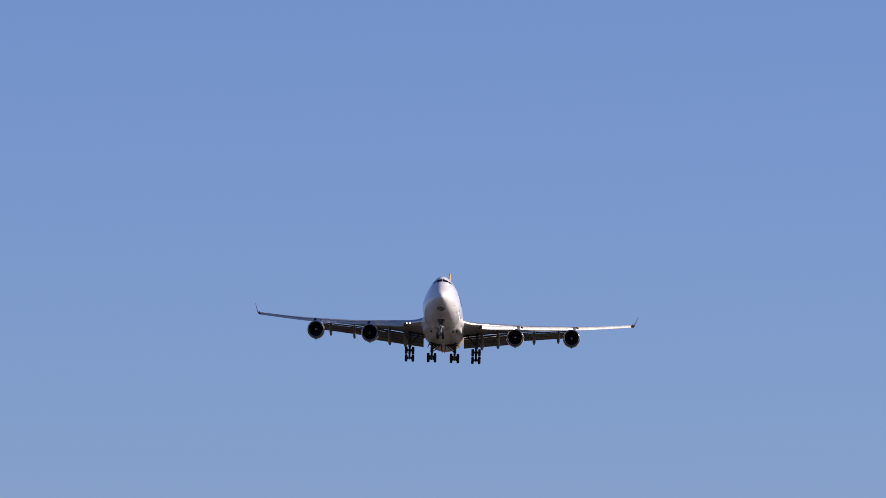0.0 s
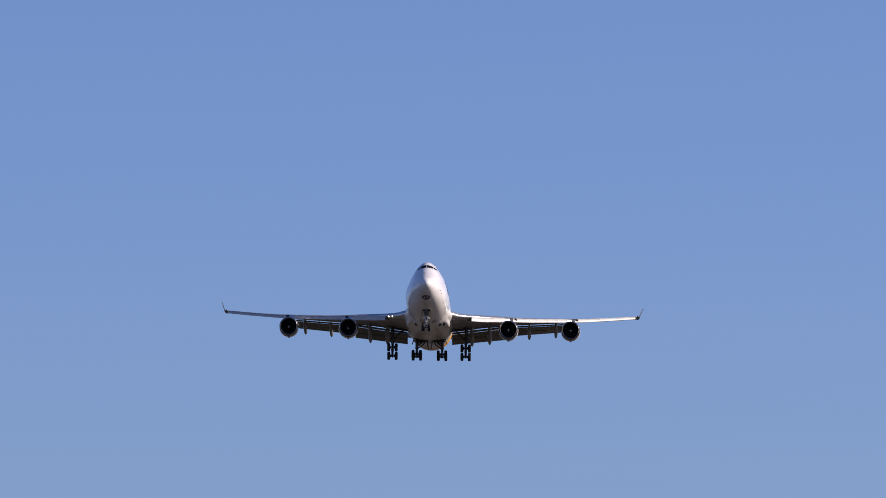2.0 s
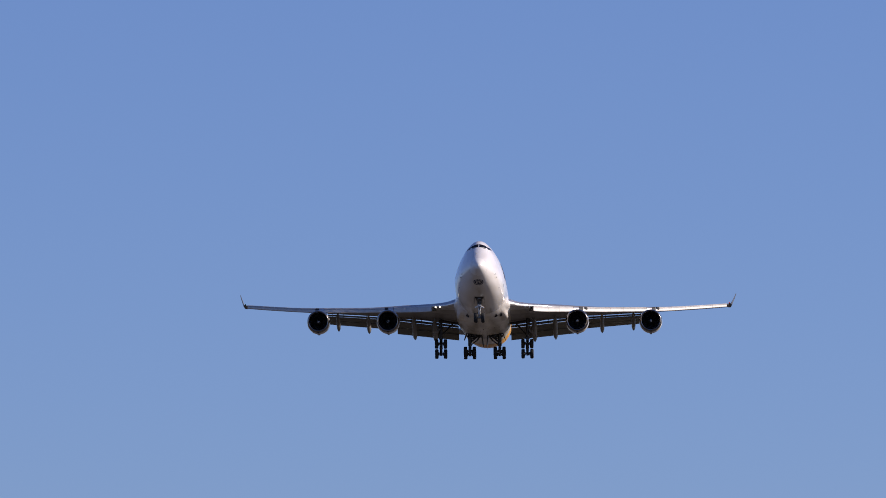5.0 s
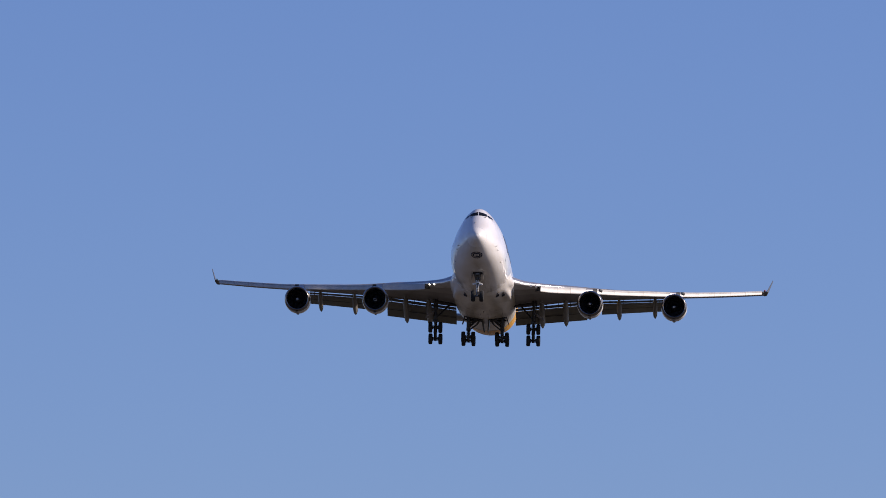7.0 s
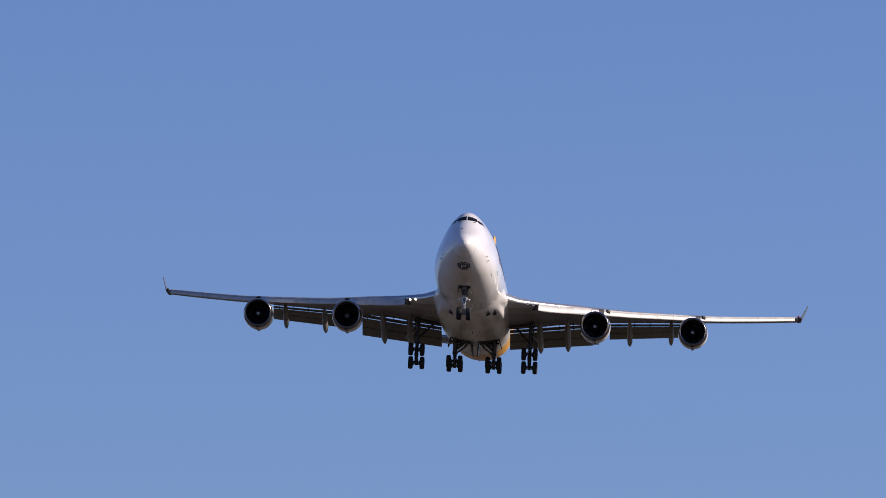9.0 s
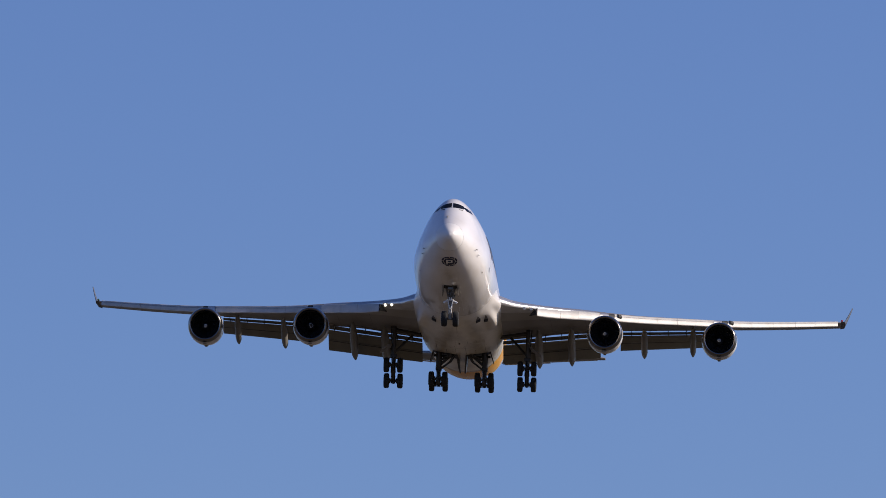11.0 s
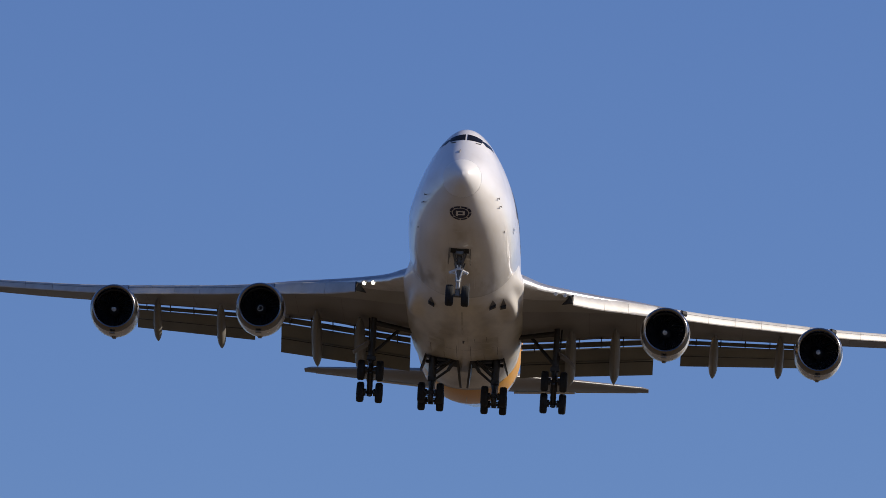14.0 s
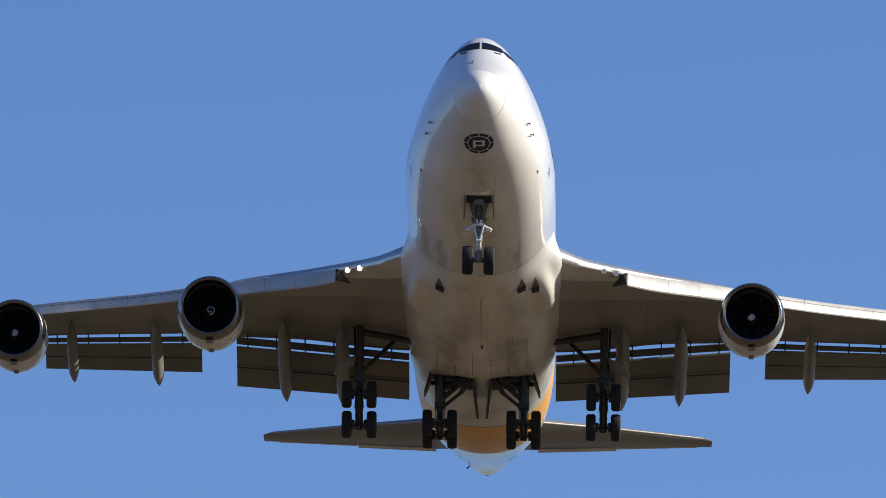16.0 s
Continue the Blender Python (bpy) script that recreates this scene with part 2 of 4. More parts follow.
def loft(bm, rings, closed=True, caps=True, mat=0):
    """Skin over rings of equal count."""
    made = [[bm.verts.new(p) for p in r] for r in rings]
    n = len(rings[0])
    for a, b in zip(made, made[1:]):
        for i in range(n if closed else n - 1):
            j = (i + 1) % n
            bm.faces.new((a[i], a[j], b[j], b[i])).material_index = mat
    if caps and closed:
        bm.faces.new(made[0]).material_index = mat
        bm.faces.new(made[-1]).material_index = mat
    return made


def rod(bm, a, b, r, r2=None, n=10, mat=0):
    """Round bar from a to b."""
    a, b = Vector(a), Vector(b)
    z = (b - a).normalized()
    x = z.orthogonal().normalized()
    y = z.cross(x)
    r2 = r if r2 is None else r2
    rings = [[c + (x * math.cos(k) + y * math.sin(k)) * q for k in [2 * math.pi * i / n for i in range(n)]] for c, q in ((a, r), (b, r2))]
    loft(bm, rings, mat=mat)


def box(bm, c, s, m=None, mat=0):
    """Box with centre c, sizes s, and slightly bevelled edges."""
    r = bmesh.ops.create_cube(bm, size=1, matrix=Matrix.Translation(c) @ (m or Matrix()) @ Matrix.Diagonal((*s, 1)))
    edges = list({e for v in r["verts"] for e in v.link_edges})
    for v in r["verts"]:
        for f in v.link_faces:
            f.material_index = mat
    bmesh.ops.bevel(bm, geom=edges, offset=min(s) * 0.12, segments=1, affect="EDGES", material=mat)


def slab(bm, corners, thick, mat=0):
    """Flat plate over corners, with thickness."""
    c = [Vector(p) for p in corners]
    n = (c[1] - c[0]).cross(c[-1] - c[0]).normalized() * thick / 2
    loft(bm, [[p - n for p in c], [p + n for p in c]], mat=mat)


def revolve(bm, profile, axis_at=lambda d: (0, 0, 0), n=48, mat=0, scarf=0.0):
    """Turn (d, r) rows about the y axis."""
    rings = []
    for d, r in profile:
        cx, cy, cz = axis_at(d)
        lean = scarf * max(1 - d / 2.5, 0)
        rings.append([(cx + r * math.sin(2 * math.pi * i / n), cy + d - lean * r * math.cos(2 * math.pi * i / n), cz + r * math.cos(2 * math.pi * i / n)) for i in range(n)])
    return loft(bm, rings, caps=False, mat=mat)


def lerp(rows, v):
    """Smooth value from rows (v, ...) by monotone cubic steps."""
    if v <= rows[0][0]:
        return rows[0][1:]
    for k in range(len(rows) - 1):
        a, b = rows[k], rows[k + 1]
        if v <= b[0]:
            u = (v - a[0]) / (b[0] - a[0])
            out = []
            for j in range(1, len(a)):
                s = (b[j] - a[j]) / (b[0] - a[0])
                p = rows[k - 1] if k else a
                q = rows[k + 2] if k + 2 < len(rows) else b
                s0 = (a[j] - p[j]) / (a[0] - p[0]) if k else s
                s1 = (q[j] - b[j]) / (q[0] - b[0]) if k + 2 < len(rows) else s
                m0 = 0 if s * s0 <= 0 else 2 * s * s0 / (s + s0)
                m1 = 0 if s * s1 <= 0 else 2 * s * s1 / (s + s1)
                h = b[0] - a[0]
                out.append((2 * u ** 3 - 3 * u ** 2 + 1) * a[j] + (u ** 3 - 2 * u ** 2 + u) * h * m0
                           + (-2 * u ** 3 + 3 * u ** 2) * b[j] + (u ** 3 - u ** 2) * h * m1)
            return tuple(out)
    return rows[-1][1:]


# ---- ground ----
bm = bmesh.new()
bmesh.ops.create_circle(bm, cap_ends=True, segments=96, radius=6000)
for v in bm.verts:
    v.co.y += 600
ground = part("ground", bm, SOIL, None, "dry grass and soil field under the approach", smooth=False)
tagged(ground, category="ground", kind="structure")

# ---- aircraft ----
aircraft = tagged(new("cargo_aircraft"), "white four-engined cargo jet landing with gear and flaps down", "aircraft")

# Fuselage stations: y, half width, bottom, widest height, top, roundness of the upper part (0 round, 1 egg).
FRONT_BODY = [(0.0, 0.03, -0.05, 0.0, 0.05, 0), (0.12, 0.31, -0.29, 0.02, 0.32, 0), (0.4, 0.585, -0.535, 0.05, 0.60, 0), (0.9, 0.895, -0.82, 0.08, 0.93, 0),
        (1.6, 1.2, -1.18, 0.08, 1.32, 0.05), (2.5, 1.62, -1.70, 0.02, 1.86, 0.35), (3.5, 2.02, -2.18, -0.08, 2.46, 0.75), (4.2, 2.27, -2.45, -0.15, 2.92, 1.05),
        (5.0, 2.48, -2.72, -0.2, 3.54, 1.3), (5.8, 2.65, -2.92, -0.25, 3.97, 1.45), (7.0, 2.85, -3.15, -0.3, 4.22, 1.35), (9.0, 3.05, -3.40, -0.3, 4.34, 1.15)]
REAR_BODY = [(12.0, 3.2, -3.55, -0.3, 4.38, 1), (21.0, 3.25, -3.55, -0.3, 4.38, 1), (26.0, 3.25, -3.55, -0.3, 3.4, 0.5), (30.0, 3.25, -3.55, -0.3, 2.95, 0),
        (43.0, 3.25, -3.46, -0.3, 2.95, 0), (48.0, 3.12, -3.08, -0.2, 2.95, 0), (53.0, 2.86, -2.25, 0.15, 2.95, 0), (58.0, 2.36, -1.2, 0.6, 2.9, 0),
        (62.0, 1.80, -0.35, 0.95, 2.75, 0), (65.5, 1.22, 0.34, 1.12, 2.4, 0), (67.7, 0.82, 0.70, 1.2, 1.95, 0), (68.4, 0.62, 0.83, 1.22, 1.7, 0), (68.6, 0.46, 0.90, 1.22, 1.6, 0)]
BODY = FRONT_BODY + REAR_BODY


def full(y):
    """Fullness of the lower section: 2 is round, more is flatter under the keel with tighter corners."""
    return lerp([(0.3, 2.0), (2.0, 2.22), (5.0, 2.4), (12.0, 2.36), (18.0, 2.12), (22.0, 2.0), (70.0, 2.0)], y)[0]


def skin(y, a, off=0.0):
    """Point of the fuselage at station y; a: angle from the keel, positive to port (+x)."""
    w, zb, zm, zt, egg = lerp(BODY, y)
    s, c = math.sin(abs(a)), -math.cos(a)
    if c <= 0:
        k = 2 / full(y)
        x, z = (w + off) * s ** k, zm - (zm - zb + off) * (-c) ** k
    else:
        p, q = 2 - 0.56 * egg, 0.5
        x, z = (w + off) * max(1 - c ** p, 0) ** q, zm + (zt - zm + off) * c
    return Vector((math.copysign(x, a) if a else 0.0, y, z))


def skin_rings(ys, n=72):
    return [[skin(y, -math.pi + 2 * math.pi * i / n) for i in range(n)] for y in ys]


def patch(name, cells, mats, parent, off=0.012, label=""):
    """Painted shape laid on the skin: cells are quads of (y, angle)."""
    bm = bmesh.new()
    for quad in cells:
        bm.faces.new([bm.verts.new(skin(y, a, off)) for y, a in quad])
    return part(name, bm, mats, parent, label)


def stripe(y0, a0, y1, a1, wide, n=8):
    """Thin strip on the skin between two (y, angle) places, as quads."""
    out = []
    dy, da = y1 - y0, (a1 - a0) * 3.0
    L = math.hypot(dy, da) or 1
    oy, oa = -da / L * wide / 2, dy / L * wide / 2 / 3.0
    for i in range(n):
        u, v = i / n, (i + 1) / n
        p = [(y0 + (y1 - y0) * k, a0 + (a1 - a0) * k) for k in (u, v)]
        out.append(((p[0][0] - oy, p[0][1] - oa), (p[1][0] - oy, p[1][1] - oa), (p[1][0] + oy, p[1][1] + oa), (p[0][0] + oy, p[0][1] + oa)))
    return out


bm = bmesh.new()
loft(bm, skin_rings([1.36, 1.5, 1.65] + [1.8 + 0.2 * i for i in range(22)] + [6.5 + 0.5 * i for i in range(20)] + [17 + 1.0 * i for i in range(51)] + [67.7, 68.1, 68.4, 68.6]))
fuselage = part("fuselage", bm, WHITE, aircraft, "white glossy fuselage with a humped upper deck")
bm = bmesh.new()
loft(bm, skin_rings([0.0, 0.03, 0.07, 0.12, 0.2, 0.3, 0.42, 0.6, 0.8, 1.0, 1.2, 1.34]))
part("radome", bm, RADOME, aircraft, "smooth white nose cone")
bm = bmesh.new()
loft(bm, [[skin(y, -math.pi + 2 * math.pi * i / 72, -0.012) for i in range(72)] for y in (1.3, 1.42)])
part("radome_seam", bm, SEAM, fuselage)

# Wing to body fairing: a swelling of the lower skin; y, amount at the keel, amount at the lower corner.
SWELL = [(16.4, 0.004, 0.004), (17.2, 0.018, 0.018), (18.4, 0.09, 0.18), (20.5, 0.27, 0.40), (23.0, 0.31, 0.60), (26.0, 0.31, 0.76), (29.0, 0.27, 0.74), (32.0, 0.21, 0.68), (36.0, 0.12, 0.54), (40.0, 0.04, 0.24), (43.5, -0.03, -0.03)]


def ease(v, a, b):
    u = max(0.0, min(1.0, (v - a) / (b - a)))
    return u * u * (3 - 2 * u)


def swollen(y, a, lift=0.0):
    """Point on the fairing at station y and angle a from the keel, with the wing root fillet and the pack bulge."""
    keel, corner = lerp(SWELL, y)
    d = math.degrees(abs(a))
    bump = math.exp(-((d - 53) / 24) ** 2)
    fade = 1 - max(0, min(1, (d - 60) / 24)) ** 1.2
    off = (keel * max(0, 1 - bump) + corner * bump) * fade - 0.05 * (1 - fade)
    off += 0.34 * ease(y, 17.6, 19.8) * (1 - ease(y, 22.0, 26)) * math.exp(-((d - 67) / 8.5) ** 2)
    off += 0.44 * ease(y, 18.0, 21.4) * (1 - ease(y, 22.4, 25.2)) * math.exp(-((d - 48) / 7.0) ** 2)
    return skin(y, a, off + lift)


def belly(x, y, lift=0.012):
    """Point on the underside of the fairing at x, y."""
    lo, hi = 0.0, 1.45
    for _ in range(30):
        mid = (lo + hi) / 2
        if swollen(y, mid, lift).x < abs(x):
            lo = mid
        else:
            hi = mid
    p = swollen(y, lo, lift)
    return Vector((x, p.y, p.z))


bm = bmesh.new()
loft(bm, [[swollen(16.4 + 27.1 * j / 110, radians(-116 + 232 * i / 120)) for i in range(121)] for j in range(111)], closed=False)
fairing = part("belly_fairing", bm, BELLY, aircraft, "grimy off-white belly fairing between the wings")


def bulge(name, centre, radii, parent, mat):
    """Smooth blister with a drawn-out rear."""
    bm = bmesh.new()
    bmesh.ops.create_uvsphere(bm, u_segments=32, v_segments=20, radius=1)
    for v in bm.verts:
        x, y, z = v.co
        v.co = Vector((x * radii[0], y * radii[1] * (1.0 if y < 0 else 1.8), z * radii[2])) + Vector(centre)
    return part(name, bm, mat, parent)


def belly_strip(name, x0, y0, x1, y1, wide, mat, off=0.012):
    """Seam or mark laid along the underside."""
    bm = bmesh.new()
    L = math.hypot(x1 - x0, y1 - y0)
    ox, oy = -(y1 - y0) / L * wide / 2, (x1 - x0) / L * wide / 2
    rows = []
    for i in range(13):
        u = i / 12
        x, y = x0 + (x1 - x0) * u, y0 + (y1 - y0) * u
        rows.append([belly(x - ox, y - oy, off), belly(x, y, off + 0.002), belly(x + ox, y + oy, off)])
    loft(bm, rows, closed=False)
    part(name, bm, mat, fairing)


for args in ((-2.2, 29.6, 2.2, 29.6), (-0.42, 28.4, -0.42, 32.6), (0.42, 28.4, 0.42, 32.6), (-2.0, 29.6, -2.0, 32.4), (2.0, 29.6, 2.0, 32.4),
             (-1.2, 31.0, -1.2, 32.6), (1.2, 31.0, 1.2, 32.6), (0.7, 26.2, 0.7, 27.4), (1.4, 26.2, 1.4, 27.4), (0.7, 27.4, 1.4, 27.4)):
    belly_strip("panel_seam", *args, 0.022, SEAM)
for args in ((-0.26, 22.4, -0.30, 29.4), (0.26, 22.4, 0.30, 29.4), (-2.4, 25.6, 2.4, 25.6), (-1.4, 25.0, -0.7, 25.0), (-1.4, 26.2, -0.7, 26.2), (-0.7, 25.0, -0.7, 26.2), (-1.4, 25.0, -1.4, 26.2)):
    belly_strip("fine_seam", *args, 0.016, GRIME)
for x in (-1.6, 1.6):
    belly_strip("grime_patch", x, 26.7, x, 29.4, 0.95, GRIME, 0.008)
belly_strip("drain_stain", 0.02, 19.4, 0.0, 25.0, 0.09, GRIME, 0.010)
bm = bmesh.new()
rod(bm, belly(0.03, 26.9, 0.0), belly(0.03, 26.9, 0.14), 0.07, 0.04)
part("drain_pipe", bm, SEAM, fairing)


for x, y, w in ((-1.80, 19.2, 0.18), (1.80, 19.2, 0.18), (2.40, 19.9, 0.16)):
    # Flush ramp widening into a dark mouth with a lip.
    bm = bmesh.new()
    loft(bm, [[belly(x + k * w * (j + 0.12) / 5, y - 1.1 + 1.0 * j / 5) for k in (-1, 0, 1)] for j in range(6)], closed=False)
    scoop = part("air_scoop", bm, SEAM, fairing, "dark flush air inlet")
    bm = bmesh.new()
    loft(bm, [[belly(x + k * w, y - 0.1 + d) + Vector((0, 0, dz)) for k, dz in ((-1, 0.05), (-1, -0.13), (1, -0.13), (1, 0.05))] for d in (0, 0.3)])
    part("inlet_mouth", bm, DARK, scoop)

# Wing: span station, leading edge y and z, trailing edge y and z, thickness.
PLAN = [(0.0, 17.0, -1.65, 32.9, -1.75, 1.9), (3.2, 19.85, -1.58, 33.9, -2.18, 2.4), (4.5, 21.13, -1.64, 34.33, -1.97, 1.9), (6.0, 22.5, -1.54, 34.8, -1.68, 1.55), (8.0, 24.4, -1.37, 35.5, -1.22, 1.4),
        (10.0, 26.2, -1.17, 36.1, -0.95, 1.28), (11.8, 27.9, -1.03, 36.7, -0.72, 1.15), (14.4, 30.3, -0.78, 38.4, -0.33, 1.02), (18.0, 33.6, -0.27, 40.8, 0.26, 0.86),
        (22.7, 37.9, 0.45, 43.9, 0.95, 0.66), (26.7, 41.6, 1.23, 46.5, 1.58, 0.5), (31.4, 45.9, 2.21, 49.6, 2.41, 0.34)]


def wing_at(x, u, side):
    """Point on the upper (side 1) or lower (side -1) wing surface at span x and chord part u."""
    ly, lz, ty, tz, th = lerp(PLAN, x)
    t = th * 2.6 * (0.2969 * math.sqrt(u) - 0.126 * u - 0.3516 * u * u + 0.2843 * u ** 3 - 0.1036 * u ** 4) / 0.78
    camber = 0.10 * th * math.sin(math.pi * u)
    return Vector((x, ly + (ty - ly) * u, lz + (tz - lz) * u + camber + side * t * (1.15 if side > 0 else 0.85)))


def mirrored(p, s):
    return Vector((p[0] * s, p[1], p[2]))


US = [0, 0.004, 0.015, 0.04, 0.08, 0.14, 0.22, 0.32, 0.44, 0.56, 0.68, 0.8, 0.9, 1.0]


def wing(s):
    bm = bmesh.new()
    xs = [0.5, 2] + [3.2 + 0.4 * i for i in range(22)] + [12.3, 13, 14.4, 16, 18, 20, 22.7, 25, 27, 29, 30.5, 31.2]
    loft(bm, [[mirrored(wing_at(x, u, 1), s) for u in US] + [mirrored(wing_at(x, u, -1), s) for u in US[:0:-1]] for x in xs])
    return part("wing", bm, WING, aircraft, "swept grey metal wing with flaps lowered")


# Drooped leading edge: span station, top over the wing edge, height.
DROOP = [(6.0, -0.01, 0.70), (8.0, 0.05, 0.80), (10.0, 0.12, 0.80), (12.5, 0.20, 0.68), (14.5, 0.22, 0.66), (22.0, 0.19, 0.60), (26.0, 0.16, 0.54), (31.0, 0.13, 0.47)]


def krueger(s, parent, x0, x1, mat=None):
    """One drooped leading edge panel, curved in section."""
    bm = bmesh.new()
    rings = []
    for x in (x0, (x0 + x1) / 2, x1):
        ly, lz = lerp(PLAN, x)[:2]
        top, h = lerp(DROOP, x)
        sec = [(0.30, 0.03), (0.12, -0.01), (-0.04, 0.02), (-0.17, 0.12), (-0.30, 0.32), (-0.40, 0.56), (-0.47, 0.80), (-0.48, 0.93), (-0.43, 1.0), (-0.36, 0.93), (-0.24, 0.55), (-0.05, 0.30), (0.25, 0.2)]
        rings.append([mirrored((x, ly + a * h / 0.8, lz + top - b * h), s) for a, b in sec])
    loft(bm, rings)
    if mat is None and x0 > 12:
        strip = bmesh.new()
        rows = []
        for x in (x0, (x0 + x1) / 2, x1):
            ly, lz = lerp(PLAN, x)[:2]
            top, h = lerp(DROOP, x)
            rows.append([mirrored((x, ly + a * h / 0.8 - 0.012, lz + top - b * h), s) for a, b in ((-0.30, 0.32), (-0.318, 0.365))])
        loft(strip, rows, closed=False)
        part("slat_joint", strip, SEAM, parent)
    return part("leading_edge_flap" if mat is None else "pylon_gap_seal", bm, mat or SLAT, parent, "drooped pale leading edge flap" if mat is None else "")


def flap_piece(name, s, parent, x0, x1, dy0, dz0, chord, droop, thick, k0=1.0, k1=1.0, mat=None):
    """One airfoil-shaped flap element behind the wing; offsets from the trailing edge."""
    bm = bmesh.new()
    rings = []
    for x, k in ((x0, k0), (x1, k1)):
        _, _, ty, tz, _ = lerp(PLAN, x)
        c, d = math.cos(radians(droop)), math.sin(radians(droop))
        sec = [(0, 0), (0.05, 0.55), (0.2, 0.95), (0.45, 0.85), (1, 0.06), (1, -0.06), (0.5, -0.35), (0.15, -0.55), (0.03, -0.4)]
        rings.append([mirrored((x, ty + k * (dy0 + a * chord * c + b * thick * d / 2), tz + k * (dz0 - a * chord * d + b * thick * c / 2)), s) for a, b in sec])
    loft(bm, rings)
    return part(name, bm, mat or FLAP, parent, "" if mat else "grey lowered flap section", sharp=50)


def flap_set(s, parent, x0, x1, k0, k1, sink=0.0):
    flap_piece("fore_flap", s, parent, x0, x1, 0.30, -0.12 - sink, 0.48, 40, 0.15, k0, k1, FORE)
    flap_piece("mid_flap", s, parent, x0, x1, 0.90, -0.46 - sink, 1.39, 31.5, 0.28, k0, k1)
    flap_piece("aft_flap", s, parent, x0, x1, 2.02, -1.20, 1.48, 36, 0.18, k0, k1)
    flap_piece("flap_seal", s, parent, x0 + 0.02, x1 - 0.02, 2.07, -1.285, 0.12, 36, 0.05, k0, k1, DARK)
    n = max(3, int((x1 - x0) / 1.3))
    for i in range(n):
        x = x0 + (x1 - x0) * (i + 0.6) / n
        _, _, ty, tz, _ = lerp(PLAN, x)
        bm = bmesh.new()
        k = k0 + (k1 - k0) * (i + 0.6) / n
        slab(bm, [mirrored((x, ty + k * a, tz + k * b), s) for a, b in ((-0.35, -0.12), (0.8, -0.46), (0.8, -0.62), (-0.35, -0.30))], 0.06)
        part("flap_bracket", bm, STRUT, parent)


def trailing_panel(s, parent, x0, x1, back, down):
    """Thin fixed skin that reaches back over the flap gap."""
    bm = bmesh.new()
    rings = []
    for i in range(13):
        x = x0 + (x1 - x0) * i / 12
        p = wing_at(x, 0.985, -1)
        hang = down * (0.35 + 0.65 * i / 12)
        rings.append([mirrored((x, p.y + a * back, p.z + b * hang + c), s) for a, b, c in ((-0.6, 0.1, 0.06), (0.3, -0.2, 0.05), (1, -1, 0.02), (1, -1, -0.01), (0.3, -0.35, -0.01), (-0.6, 0.1, -0.005))])
    loft(bm, rings)
    part("trailing_panel", bm, WING, parent)


def canoe(s, parent, x, y0, z0, y1, z1, r):
    """Flap track fairing: a long pointed pod with flat sides."""
    bm = bmesh.new()
    rings = []
    for u, k in ((0, 0.10), (0.05, 0.45), (0.12, 0.74), (0.22, 0.93), (0.36, 1.0), (0.66, 0.98), (0.76, 0.87), (0.85, 0.62), (0.92, 0.36), (0.97, 0.15), (1, 0.02)):
        y, z = y0 + (y1 - y0) * u, z0 + (z1 - z0) * u - 0.30 * math.sin(math.pi * u)
        ring = []
        for i in range(16):
            a = 2 * math.pi * i / 16
            c, d = math.cos(a), math.sin(a)
            keel = 1 - 0.45 * max(0, -d) ** 1.5
            ring.append((s * x + 0.8 * r * k * keel * math.copysign(abs(c) ** 0.7, c), y, z + r * 1.25 * k * d))
        rings.append(ring)
    loft(bm, rings)
    return part("flap_fairing", bm, POD, parent, "pale grey pointed flap track pod")


def winglet(s, parent):
    bm = bmesh.new()
    rings = []
    for x, z, y0, y1, th in ((31.2, 2.33, 46.0, 49.6, 0.22), (31.5, 2.41, 46.6, 49.7, 0.22), (31.66, 2.83, 47.6, 50.1, 0.18), (31.93, 3.6, 49.0, 50.8, 0.14), (32.15, 4.28, 50.2, 51.3, 0.10)):
        rings.append([(s * (x + th / 2 * q), y0 + (y1 - y0) * u, z) for u, q in ((0, 0), (0.1, 0.7), (0.4, 1), (1, 0.1), (1, -0.1), (0.4, -1), (0.1, -0.7))])
    loft(bm, rings)
    part("winglet", bm, TIP, parent, "upturned dark blue-grey winglet")


